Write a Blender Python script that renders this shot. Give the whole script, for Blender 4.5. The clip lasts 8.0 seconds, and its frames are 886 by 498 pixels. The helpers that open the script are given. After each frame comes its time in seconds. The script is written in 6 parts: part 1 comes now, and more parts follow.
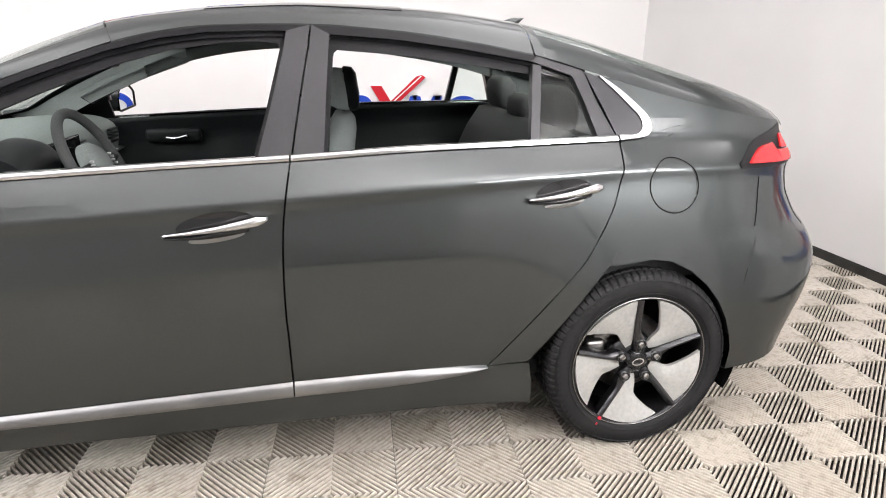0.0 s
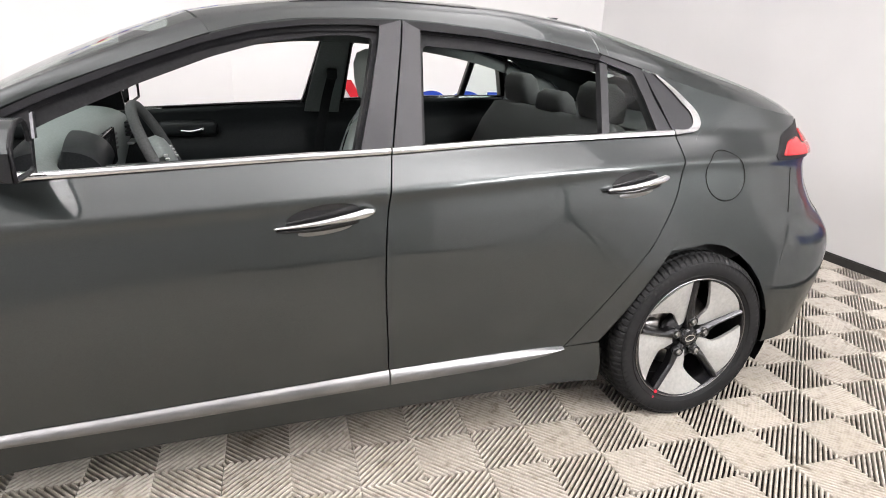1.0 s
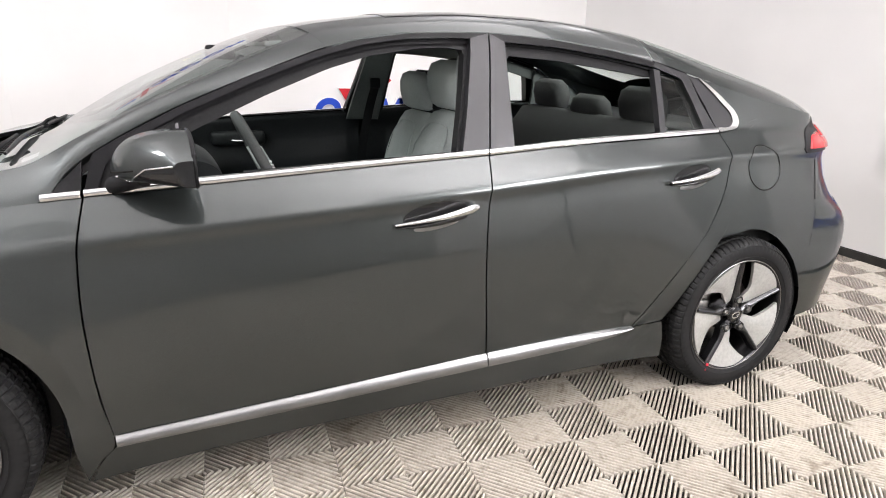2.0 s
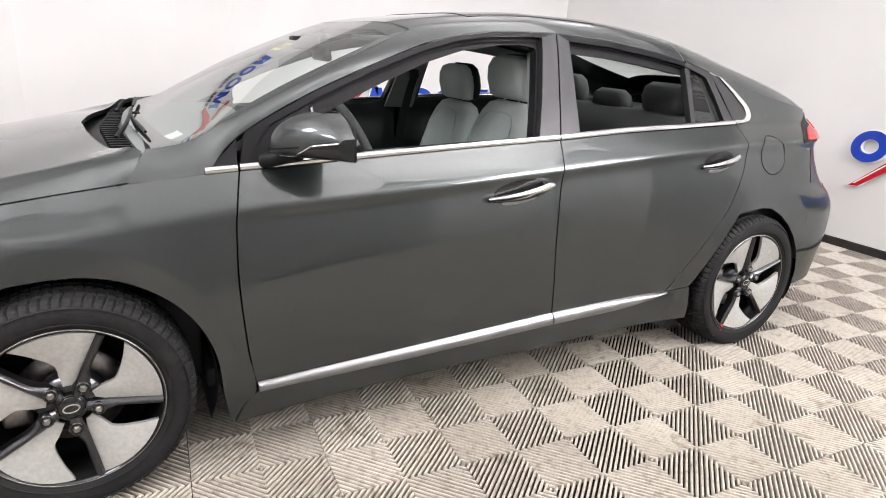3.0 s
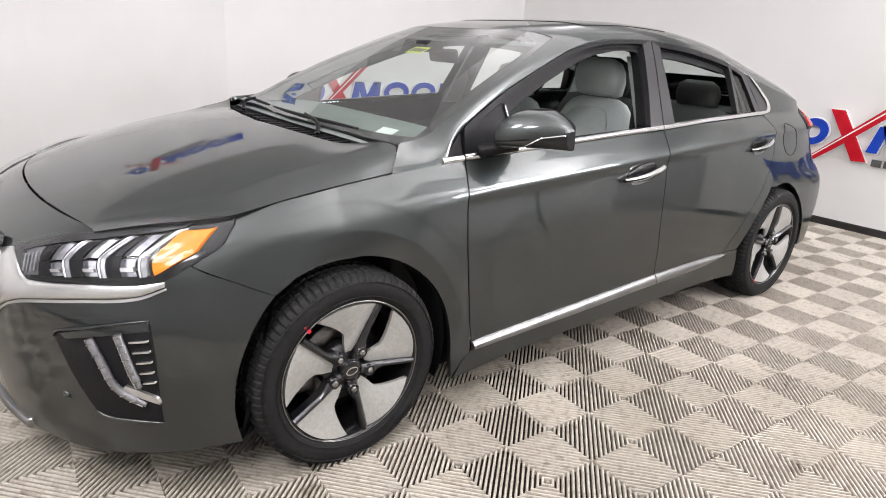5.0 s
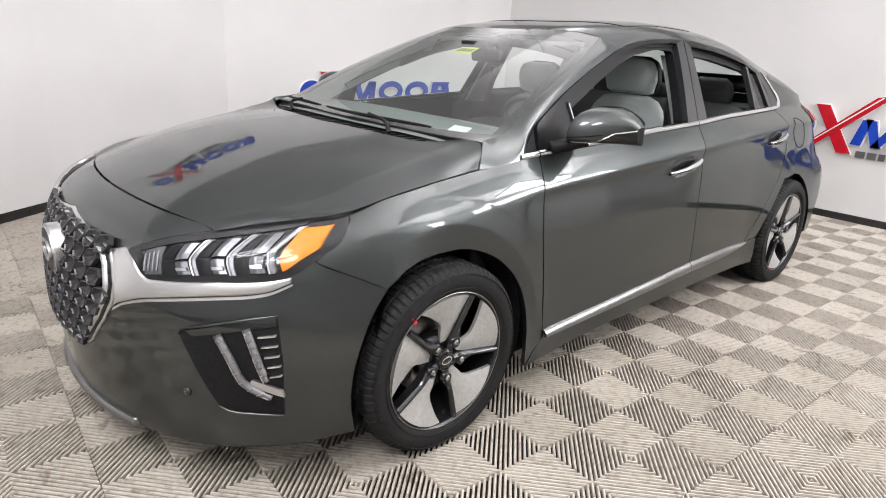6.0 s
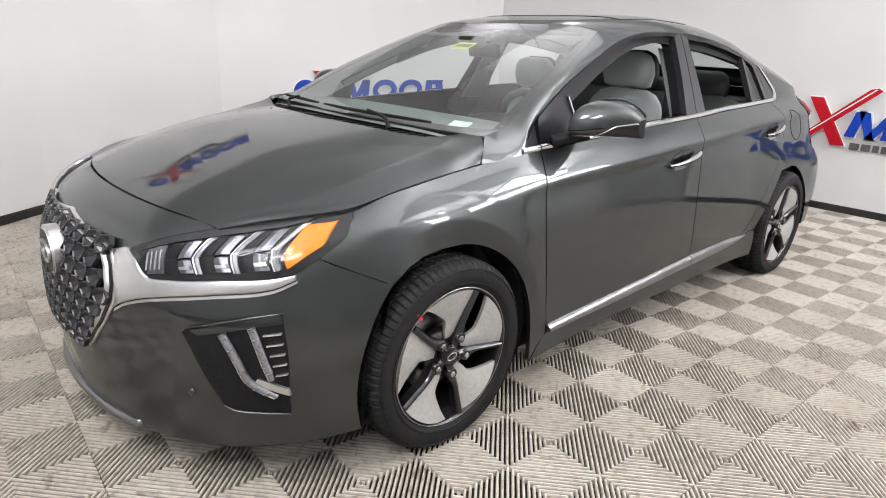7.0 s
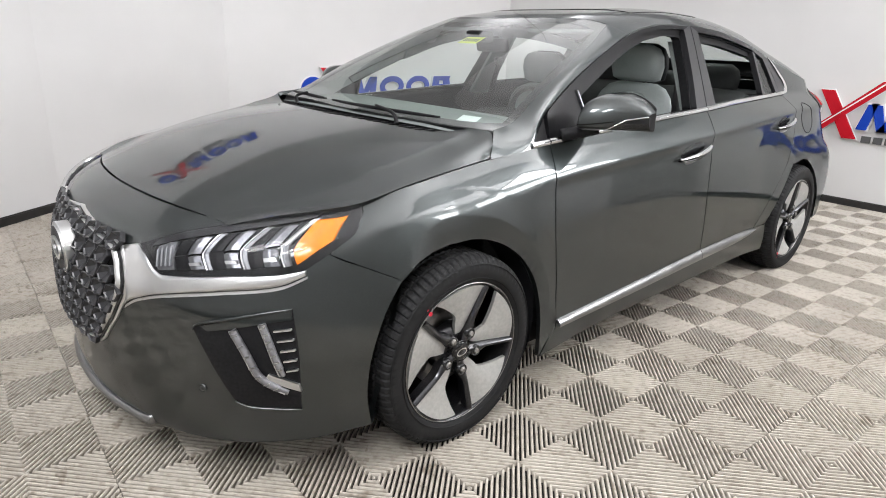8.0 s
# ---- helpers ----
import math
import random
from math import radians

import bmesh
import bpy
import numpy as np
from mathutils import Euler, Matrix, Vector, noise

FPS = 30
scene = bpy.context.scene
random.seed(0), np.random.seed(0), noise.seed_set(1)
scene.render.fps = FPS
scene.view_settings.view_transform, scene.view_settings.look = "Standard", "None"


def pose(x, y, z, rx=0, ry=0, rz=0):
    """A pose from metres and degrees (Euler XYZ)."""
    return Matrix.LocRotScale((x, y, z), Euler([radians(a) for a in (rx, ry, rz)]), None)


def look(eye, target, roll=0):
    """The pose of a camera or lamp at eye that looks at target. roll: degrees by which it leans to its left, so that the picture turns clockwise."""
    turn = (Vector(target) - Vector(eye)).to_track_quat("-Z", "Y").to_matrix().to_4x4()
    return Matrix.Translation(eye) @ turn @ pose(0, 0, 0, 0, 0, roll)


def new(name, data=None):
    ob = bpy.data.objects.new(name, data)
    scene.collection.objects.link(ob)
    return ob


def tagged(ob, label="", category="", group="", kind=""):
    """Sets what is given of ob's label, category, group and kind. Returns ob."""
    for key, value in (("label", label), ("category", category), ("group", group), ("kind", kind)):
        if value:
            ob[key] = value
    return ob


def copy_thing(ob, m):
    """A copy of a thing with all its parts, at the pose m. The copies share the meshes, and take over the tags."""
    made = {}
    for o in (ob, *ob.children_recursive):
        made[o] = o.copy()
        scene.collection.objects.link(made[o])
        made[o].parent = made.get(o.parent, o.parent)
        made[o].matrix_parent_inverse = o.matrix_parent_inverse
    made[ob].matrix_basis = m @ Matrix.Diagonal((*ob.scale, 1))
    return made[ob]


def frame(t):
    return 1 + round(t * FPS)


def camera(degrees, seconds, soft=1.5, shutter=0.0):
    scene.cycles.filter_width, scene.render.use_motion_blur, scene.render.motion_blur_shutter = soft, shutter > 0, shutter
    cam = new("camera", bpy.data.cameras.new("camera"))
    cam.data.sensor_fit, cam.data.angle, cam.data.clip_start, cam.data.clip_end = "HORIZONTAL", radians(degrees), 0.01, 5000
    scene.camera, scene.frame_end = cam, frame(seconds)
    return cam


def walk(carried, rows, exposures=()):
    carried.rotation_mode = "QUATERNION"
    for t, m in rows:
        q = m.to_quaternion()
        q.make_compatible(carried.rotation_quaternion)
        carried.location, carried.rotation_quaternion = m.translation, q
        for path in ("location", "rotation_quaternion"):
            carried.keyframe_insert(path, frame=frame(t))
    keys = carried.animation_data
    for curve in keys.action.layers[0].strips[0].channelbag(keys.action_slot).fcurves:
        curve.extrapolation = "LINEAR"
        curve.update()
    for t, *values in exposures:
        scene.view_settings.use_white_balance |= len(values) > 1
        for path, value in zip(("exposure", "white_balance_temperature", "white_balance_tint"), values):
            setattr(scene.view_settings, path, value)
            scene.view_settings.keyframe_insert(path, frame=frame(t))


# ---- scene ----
cam = camera(71.5, 8.0, soft=1.0)
PATH = [
    (0, (0.361, -2.54, 1.288), (0.725, -0.674, 0.665), 1.1),
    (0.5, (0.078, -2.462, 1.285), (0.592, -0.631, 0.664), 2.2),
    (1, (-0.162, -2.489, 1.281), (0.457, -0.695, 0.65), 2.4),
    (1.2, (-0.248, -2.548, 1.278), (0.395, -0.753, 0.674), 1.4),
    (2.3, (-0.797, -2.486, 1.279), (0.021, -0.769, 0.659), 2.5),
    (2.5, (-0.913, -2.481, 1.292), (-0.046, -0.796, 0.651), 3.1),
    (3, (-1.17, -2.569, 1.28), (-0.267, -0.898, 0.652), 3.2),
    (3.5, (-1.434, -2.484, 1.288), (-0.465, -0.858, 0.644), 3.6),
    (4, (-1.712, -2.386, 1.29), (-0.66, -0.815, 0.639), 3.2),
    (4.5, (-1.965, -2.4, 1.282), (-0.845, -0.871, 0.645), 3.5),
    (5, (-2.196, -2.326, 1.276), (-1.004, -0.85, 0.643), 3.7),
    (5.2, (-2.296, -2.251, 1.267), (-1.071, -0.8, 0.637), 3.4),
    (6.3, (-2.587, -2.123, 1.256), (-1.29, -0.738, 0.623), 3.6),
    (6.5, (-2.591, -2.113, 1.248), (-1.287, -0.735, 0.614), 3.5),
    (7, (-2.572, -2.109, 1.245), (-1.272, -0.728, 0.613), 2.8),
    (7.5, (-2.57, -2.104, 1.242), (-1.28, -0.715, 0.606), 2.6),
    (8, (-2.574, -2.102, 1.238), (-1.293, -0.707, 0.595), 2.3),
]
walk(cam, [(t, look(eye, target, roll)) for t, eye, target, roll in PATH], exposures=[(0, -.28, 6540, 10), (2.5, -.32, 6540, 10), (4.5, -.50, 6520, 10), (6.5, -.62, 6440, 9), (8, -.67, 6360, 7)])

# ---- light ----
world = bpy.data.worlds.new("world")
scene.world = world
world.use_nodes = True
world.node_tree.nodes["Background"].inputs[0].default_value = (.8, .85, 1, 1)
world.node_tree.nodes["Background"].inputs[1].default_value = .05
WALL_TOP, CEILING, LAMP_Z = 2.65, 5.2, 3.1
WARM = (1.0, .965, .995)
# unseen panels, added where the room and the car's paint needed light
# place, watts downwards, watts upwards, and lean towards the room of each lamp panel
LAMPS = [(-2.3, -3.2, 0, 40, 0), (-3.35, -2.7, 95, 80, 0), (-3.35, -1.2, 75, 100, 0), (2.85, -2.4, 0, 60, 0), (2.85, 2.75, 0, 115, 0),
         (2.85, .4, 0, 110, 0), (-3.35, .6, 0, 90, 0), (1.3, -3.4, 0, 150, 0), (2.75, -3.9, 110, 230, 0)]
PANEL_W, PANEL_D = 1.32, .6
for lx, ly, down, up, lean in LAMPS:
    for watts, drop, turned in ((down, -.012, 0), (up, .075, math.pi)):
        if watts:
            lamp_data = bpy.data.lights.new("panel_light", "AREA")
            lamp_data.shape, lamp_data.size, lamp_data.size_y, lamp_data.energy, lamp_data.color = "RECTANGLE", PANEL_W, PANEL_D, watts * 1.15, WARM
            new("panel_light", lamp_data).matrix_world = pose(lx, ly, LAMP_Z, lean) @ Matrix.Translation((0, 0, drop)) @ Matrix.Rotation(turned, 4, "X")

# unseen standing softbox in the corner, inferred from streaks on the wing and shoulder
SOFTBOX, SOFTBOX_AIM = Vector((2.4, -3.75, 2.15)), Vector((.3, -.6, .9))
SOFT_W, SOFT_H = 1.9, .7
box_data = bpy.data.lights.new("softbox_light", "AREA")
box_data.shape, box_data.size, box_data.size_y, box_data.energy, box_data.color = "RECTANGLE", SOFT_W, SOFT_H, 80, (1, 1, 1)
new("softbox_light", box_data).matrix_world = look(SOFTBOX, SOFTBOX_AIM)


# ---- materials ----
def material(name, colour, rough=.5, metal=0.0, **more):
    m = bpy.data.materials.new(name)
    m.use_nodes = True
    b = m.node_tree.nodes["Principled BSDF"]
    b.inputs["Base Color"].default_value = (*colour, 1)
    b.inputs["Roughness"].default_value = rough
    b.inputs["Metallic"].default_value = metal
    for k, v in more.items():
        b.inputs[k.replace("_", " ")].default_value = v
    return m


def vary(m, scale, low, high, detail=4.0, bump=0.0, rough=None, second=0.0, distance=.002):
    """Noise in the colour between two tones, with optional relief and uneven gloss."""
    t = m.node_tree
    b = t.nodes["Principled BSDF"]
    co = t.nodes.new("ShaderNodeTexCoord")
    n = t.nodes.new("ShaderNodeTexNoise")
    n.inputs["Scale"].default_value, n.inputs["Detail"].default_value = scale, detail
    t.links.new(co.outputs["Object"], n.inputs["Vector"])
    r = t.nodes.new("ShaderNodeValToRGB")
    r.color_ramp.elements[0].position, r.color_ramp.elements[1].position = .3, .7
    r.color_ramp.elements[0].color, r.color_ramp.elements[1].color = (*low, 1), (*high, 1)
    t.links.new(n.outputs["Fac"], r.inputs["Fac"])
    out = r.outputs["Color"]
    if second:
        n2 = t.nodes.new("ShaderNodeTexNoise")
        n2.inputs["Scale"].default_value, n2.inputs["Detail"].default_value = second, 6.0
        t.links.new(co.outputs["Object"], n2.inputs["Vector"])
        mx = t.nodes.new("ShaderNodeMixRGB")
        mx.blend_type = "OVERLAY"
        mx.inputs[0].default_value = .35
        t.links.new(out, mx.inputs[1])
        t.links.new(n2.outputs["Fac"], mx.inputs[2])
        out = mx.outputs[0]
    t.links.new(out, b.inputs["Base Color"])
    if rough:
        mr = t.nodes.new("ShaderNodeMapRange")
        mr.inputs["To Min"].default_value, mr.inputs["To Max"].default_value = rough
        t.links.new(n.outputs["Fac"], mr.inputs["Value"])
        t.links.new(mr.outputs[0], b.inputs["Roughness"])
    if bump:
        bp = t.nodes.new("ShaderNodeBump")
        bp.inputs["Strength"].default_value, bp.inputs["Distance"].default_value = bump, distance
        t.links.new(n.outputs["Fac"], bp.inputs["Height"])
        t.links.new(bp.outputs[0], b.inputs["Normal"])
    return m


PAINT = material("car_paint", (.06, .066, .062), .33, .9, Coat_Weight=1.0, Coat_Roughness=.006, Coat_IOR=1.58, Specular_Tint=(.30, .33, .33, 1))
vary(PAINT, 900, (.033, .038, .038), (.056, .064, .064), 2)
FRAME = vary(material("pillar_film", (.05, .05, .055), .32, .3), 400, (.020, .020, .022), (.033, .033, .036), 3)
FRAME_DARK = vary(material("dark_frame_film", (.015, .015, .016), .28, Specular_IOR_Level=.14), 300, (.005, .005, .006), (.010, .010, .011), 3)
CHROME = vary(material("chrome_trim", (.8, .8, .8), .16, 1.0), 6, (.60, .60, .61), (.72, .72, .72), 3)
SATIN = vary(material("satin_silver", (.7, .7, .7), .3, 1.0), 8, (.66, .66, .67), (.78, .78, .77), 3)
BLACK = vary(material("black_plastic", (.012, .012, .013), .45, Specular_IOR_Level=.16), 120, (.006, .006, .007), (.013, .013, .014), 4, bump=.1, rough=(.35, .55))
GLOSS = vary(material("gloss_black", (.01, .01, .011), .08), 30, (.008, .008, .009), (.014, .014, .015), 3)
VOID = vary(material("dark_underbody", (.006, .006, .006), .8, Specular_IOR_Level=.1), 30, (.004, .004, .004), (.012, .011, .010), 4)
RUBBER = vary(material("tyre_rubber", (.02, .02, .02), .7, Specular_IOR_Level=.25), 60, (.007, .007, .008), (.015, .015, .015), 5, bump=.15, rough=(.55, .8))
def thin_glass(name, tint, gloss, steep=5.0):
    """A thin clear pane: light passes straight, with a sheen that grows towards grazing."""
    m = bpy.data.materials.new(name)
    m.use_nodes = True
    t = m.node_tree
    t.nodes.remove(t.nodes["Principled BSDF"])
    clear, shine, mix = t.nodes.new("ShaderNodeBsdfTransparent"), t.nodes.new("ShaderNodeBsdfGlossy"), t.nodes.new("ShaderNodeMixShader")
    lw, power, scale = t.nodes.new("ShaderNodeLayerWeight"), t.nodes.new("ShaderNodeMath"), t.nodes.new("ShaderNodeMapRange")
    clear.inputs["Color"].default_value = (*tint, 1)
    shine.inputs["Roughness"].default_value = .01
    lw.inputs["Blend"].default_value = .5
    power.operation, power.inputs[1].default_value = "POWER", steep
    scale.inputs["To Min"].default_value, scale.inputs["To Max"].default_value = gloss
    t.links.new(lw.outputs["Facing"], power.inputs[0])
    t.links.new(power.outputs[0], scale.inputs["Value"])
    t.links.new(scale.outputs[0], mix.inputs[0])
    t.links.new(clear.outputs[0], mix.inputs[1])
    t.links.new(shine.outputs[0], mix.inputs[2])
    t.links.new(mix.outputs[0], t.nodes["Material Output"].inputs["Surface"])
    return m


GLASS = thin_glass("window_glass", (.82, .89, .86), (.045, .9))
SCREEN = thin_glass("screen_glass", (.80, .88, .85), (.085, 1.0), 3.6)
LENS = thin_glass("lamp_lens", (.93, .94, .95), (.02, .28))
ALLOY_DARK = vary(material("dark_alloy", (.06, .06, .066), .28, .8, Coat_Weight=.6), 200, (.030, .030, .033), (.050, .050, .054), 3)
GRILLE_DARK = vary(material("dark_grille_plastic", (.03, .03, .032), .3), 90, (.022, .022, .024), (.036, .036, .039), 3)
DAYTIME = vary(material("clear_light_bar", (.3, .3, .31), .36, .5), 50, (.17, .17, .18), (.26, .26, .27), 3)
BADGE = vary(material("brushed_badge", (.2, .2, .21), .5, 1.0), 30, (.05, .05, .052), (.08, .08, .085), 3)
BLADE = vary(material("machined_alloy", (.5, .5, .49), .42, .45), 90, (.40, .40, .385), (.49, .49, .47), 3)
STEEL = vary(material("brake_steel", (.3, .29, .28), .4, 1.0), 40, (.2, .2, .2), (.4, .38, .36), 4)
MOULDING = vary(material("satin_moulding", (.5, .5, .5), .28, 1.0), 8, (.22, .22, .225), (.30, .30, .30), 3)
LAMP_GREY = vary(material("lamp_reflector", (.4, .4, .42), .36, .9), 60, (.15, .15, .162), (.25, .25, .262), 3)
AMBER = vary(material("amber_lens", (.9, .30, .02), .15), 60, (.80, .18, .008), (.90, .26, .016), 3)
RED = vary(material("red_lens", (.6, .02, .03), .12), 60, (.36, .008, .012), (.46, .016, .022), 3)
FABRIC = vary(material("seat_fabric", (.3, .33, .32), .9), 260, (.33, .37, .36), (.47, .51, .50), 3, bump=.3, second=5)
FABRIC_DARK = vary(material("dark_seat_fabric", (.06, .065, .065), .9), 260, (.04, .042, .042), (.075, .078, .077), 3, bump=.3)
# light grey cloth, darkened in colour for the shade under the roof
LINER_SHADED = vary(material("roof_lining", (.3, .32, .31), .9), 180, (.15, .165, .16), (.20, .215, .21), 3, bump=.15)
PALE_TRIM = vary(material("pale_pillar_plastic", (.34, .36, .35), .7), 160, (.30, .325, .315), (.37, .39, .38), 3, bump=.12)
TRIM = vary(material("interior_plastic", (.03, .033, .034), .5, Specular_IOR_Level=.2), 200, (.008, .009, .010), (.018, .020, .021), 4, bump=.2, rough=(.4, .6))
TRIM_GREY = vary(material("grey_dash_plastic", (.12, .135, .13), .6), 160, (.15, .168, .162), (.205, .225, .218), 4, bump=.15)
WALL = vary(material("white_wall_paint", (.66, .65, .64), .55), 1.1, (.71, .705, .70), (.765, .76, .754), 5, bump=.03)
# grey for walls out of view, so the car's flanks mirror darker
UNSEEN_GREY = vary(material("unseen_wall_grey", (.3, .3, .29), .6), 1.3, (.34, .34, .335), (.40, .40, .39), 5, bump=.03)
BOUNCE_WHITE = vary(material("bounce_white", (.1, .1, .1), .9), 3, (.74, .735, .725), (.80, .795, .785), 4)
UPPER = vary(material("dark_upper_wall", (.05, .05, .05), .8), 2, (.33, .33, .33), (.41, .41, .405), 4)
BASE = vary(material("black_baseboard", (.015, .014, .013), .5), 15, (.01, .01, .01), (.03, .028, .026), 4)
TILE = material("beige_floor_plastic", (.5, .46, .40), .42)


def floor_wear(m):
    """Beige plastic, each tile a little different, with blotches and dark scuffs that run over the joints."""
    t = m.node_tree
    b = t.nodes["Principled BSDF"]
    geo, info = t.nodes.new("ShaderNodeNewGeometry"), t.nodes.new("ShaderNodeObjectInfo")

    def noise(scale, detail, warp=0.0):
        n = t.nodes.new("ShaderNodeTexNoise")
        n.inputs["Scale"].default_value, n.inputs["Detail"].default_value, n.inputs["Distortion"].default_value = scale, detail, warp
        t.links.new(geo.outputs["Position"], n.inputs["Vector"])
        return n.outputs["Fac"]

    def ramp(fac, p0, c0, p1, c1):
        r = t.nodes.new("ShaderNodeValToRGB")
        r.color_ramp.elements[0].position, r.color_ramp.elements[1].position = p0, p1
        r.color_ramp.elements[0].color, r.color_ramp.elements[1].color = (*c0, 1), (*c1, 1)
        t.links.new(fac, r.inputs["Fac"])
        return r.outputs["Color"]

    def times(a, b2):
        mx = t.nodes.new("ShaderNodeMixRGB")
        mx.blend_type = "MULTIPLY"
        mx.inputs[0].default_value = 1.0
        t.links.new(a, mx.inputs[1])
        t.links.new(b2, mx.inputs[2])
        return mx.outputs[0]
    tone = ramp(noise(2.2, 5), .3, (.395, .360, .308), .7, (.505, .468, .41))
    tone = times(tone, ramp(info.outputs["Random"], 0, (.90, .895, .89), 1, (1.04, 1.04, 1.04)))
    tone = times(tone, ramp(noise(38, 6), .32, (.74, .72, .69), .52, (1, 1, 1)))
    tone = times(tone, ramp(noise(7, 8, 2.5), .30, (.62, .59, .55), .40, (1, 1, 1)))
    t.links.new(tone, b.inputs["Base Color"])
    mr = t.nodes.new("ShaderNodeMapRange")
    mr.inputs["To Min"].default_value, mr.inputs["To Max"].default_value = .3, .6
    t.links.new(noise(14, 4), mr.inputs["Value"])
    t.links.new(mr.outputs[0], b.inputs["Roughness"])


floor_wear(TILE)
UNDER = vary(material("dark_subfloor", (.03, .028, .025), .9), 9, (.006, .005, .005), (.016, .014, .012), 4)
BLUE = vary(material("blue_acrylic", (.012, .05, .42), .25), 5, (.010, .045, .38), (.016, .065, .48), 3)
SIGN_RED = vary(material("red_acrylic", (.5, .01, .02), .25), 5, (.46, .008, .018), (.58, .014, .028), 3)
SIGN_WHITE = material("white_acrylic", (.85, .85, .85), .3)
SIGN_GREY = vary(material("grey_acrylic", (.1, .1, .1), .3), 5, (.09, .09, .09), (.13, .13, .13), 3)
YELLOW = vary(material("yellow_sticker", (.75, .8, .05), .5), 40, (.68, .74, .04), (.8, .85, .07), 3)
PAPER = vary(material("white_sticker", (.85, .85, .85), .5), 40, (.8, .8, .8), (.88, .88, .88), 3)
MIRROR = material("mirror_glass", (.9, .9, .9), .02, 1.0)
DOT = vary(material("red_paint_dot", (.7, .02, .05), .5), 90, (.6, .015, .04), (.75, .03, .06), 2)


# ---- mesh helpers ----
def part(name, bm, mat, parent=None, label="", smooth=True):
    """Links a bmesh as one mesh object, under a thing or part if given."""
    me = bpy.data.meshes.new(name)
    bm.to_mesh(me)
    bm.free()
    for m in (mat if isinstance(mat, (list, tuple)) else [mat]):
        me.materials.append(m)
    if smooth:
        me.polygons.foreach_set("use_smooth", [True] * len(me.polygons))
    ob = new(name, me)
    ob.parent = parent
    if label:
        ob["label"] = label
    return ob


def thing(name, label, category, place=(0, 0, 0), group="", kind=""):
    ob = new(name)
    ob.location = place
    ob.empty_display_size = .1
    return tagged(ob, label, category, group, kind)


def box(bm, lo, hi, bevel=0.0, mat=0, m=None):
    made = bmesh.ops.create_cube(bm, size=1.0)["verts"]
    for v in made:
        v.co = Vector([lo[i] + (v.co[i] + .5) * (hi[i] - lo[i]) for i in range(3)])
    faces = list({f for v in made for f in v.link_faces})
    if bevel:
        edges = list({e for f in faces for e in f.edges})
        faces = bmesh.ops.bevel(bm, geom=edges, offset=bevel, segments=2, affect="EDGES", profile=.5)["faces"]
        made = list({v for f in faces for v in f.verts} | {v for v in made if v.is_valid})
    if m:
        bmesh.ops.transform(bm, matrix=m, verts=[v for v in made if v.is_valid])
    for v in made:
        if v.is_valid:
            for f in v.link_faces:
                f.material_index = mat


def grid(bm, f, nu, nv, mat=0, closed=False):
    """Faces over f(u, v), u and v from 0 to 1. Returns the rows of vertices."""
    rows = [[bm.verts.new(f(i / nu, j / nv)) for i in range(nu + (0 if closed else 1))] for j in range(nv + 1)]
    n = len(rows[0])
    for j in range(nv):
        for i in range(nu):
            k = (i + 1) % n
            face = bm.faces.new((rows[j][i], rows[j][k], rows[j + 1][k], rows[j + 1][i]))
            face.material_index = mat
    return rows


def rim_of(rows):
    return rows[0] + [r[-1] for r in rows[1:]] + rows[-1][-2::-1] + [r[0] for r in rows[-2:0:-1]]


def flange(bm, loop, shift, mat=0):
    """A folded edge round a panel: its rim again, and again shifted inwards."""
    a = [bm.verts.new(v.co) for v in loop]
    b = [bm.verts.new(Vector(v.co) + Vector(shift(v.co))) for v in loop]
    n = len(loop)
    for i in range(n):
        k = (i + 1) % n
        if (a[i].co - a[k].co).length > 1e-6:
            bm.faces.new((a[i], a[k], b[k], b[i])).material_index = mat


def way(pts, smooth=True):
    """A curve through points, over 0 to 1 by length."""
    p = [Vector(q) for q in pts]
    d = [0.0]
    for a, b in zip(p, p[1:]):
        d.append(d[-1] + max(1e-6, (b - a).length))
    t = [x / d[-1] for x in d]

    def f(u):
        i = 0
        while i < len(t) - 2 and u > t[i + 1]:
            i += 1
        s = (u - t[i]) / (t[i + 1] - t[i])
        if not smooth:
            return p[i].lerp(p[i + 1], s)
        h = t[i + 1] - t[i]
        m0 = (p[i + 1] - p[i - 1]) / (t[i + 1] - t[i - 1]) if i else (p[1] - p[0]) / (t[1] - t[0])
        m1 = (p[i + 2] - p[i]) / (t[i + 2] - t[i]) if i + 2 < len(p) else (p[-1] - p[-2]) / (t[-1] - t[-2])
        return (p[i] * (2 * s ** 3 - 3 * s * s + 1) + m0 * h * (s ** 3 - 2 * s * s + s)
                + p[i + 1] * (3 * s * s - 2 * s ** 3) + m1 * h * (s ** 3 - s * s))
    return f


def coons(bottom, top, left, right):
    c00, c10, c01, c11 = bottom(0), bottom(1), top(0), top(1)

    def f(u, v):
        return (bottom(u) * (1 - v) + top(u) * v + left(v) * (1 - u) + right(v) * u
                - c00 * (1 - u) * (1 - v) - c10 * u * (1 - v) - c01 * (1 - u) * v - c11 * u * v)
    return f


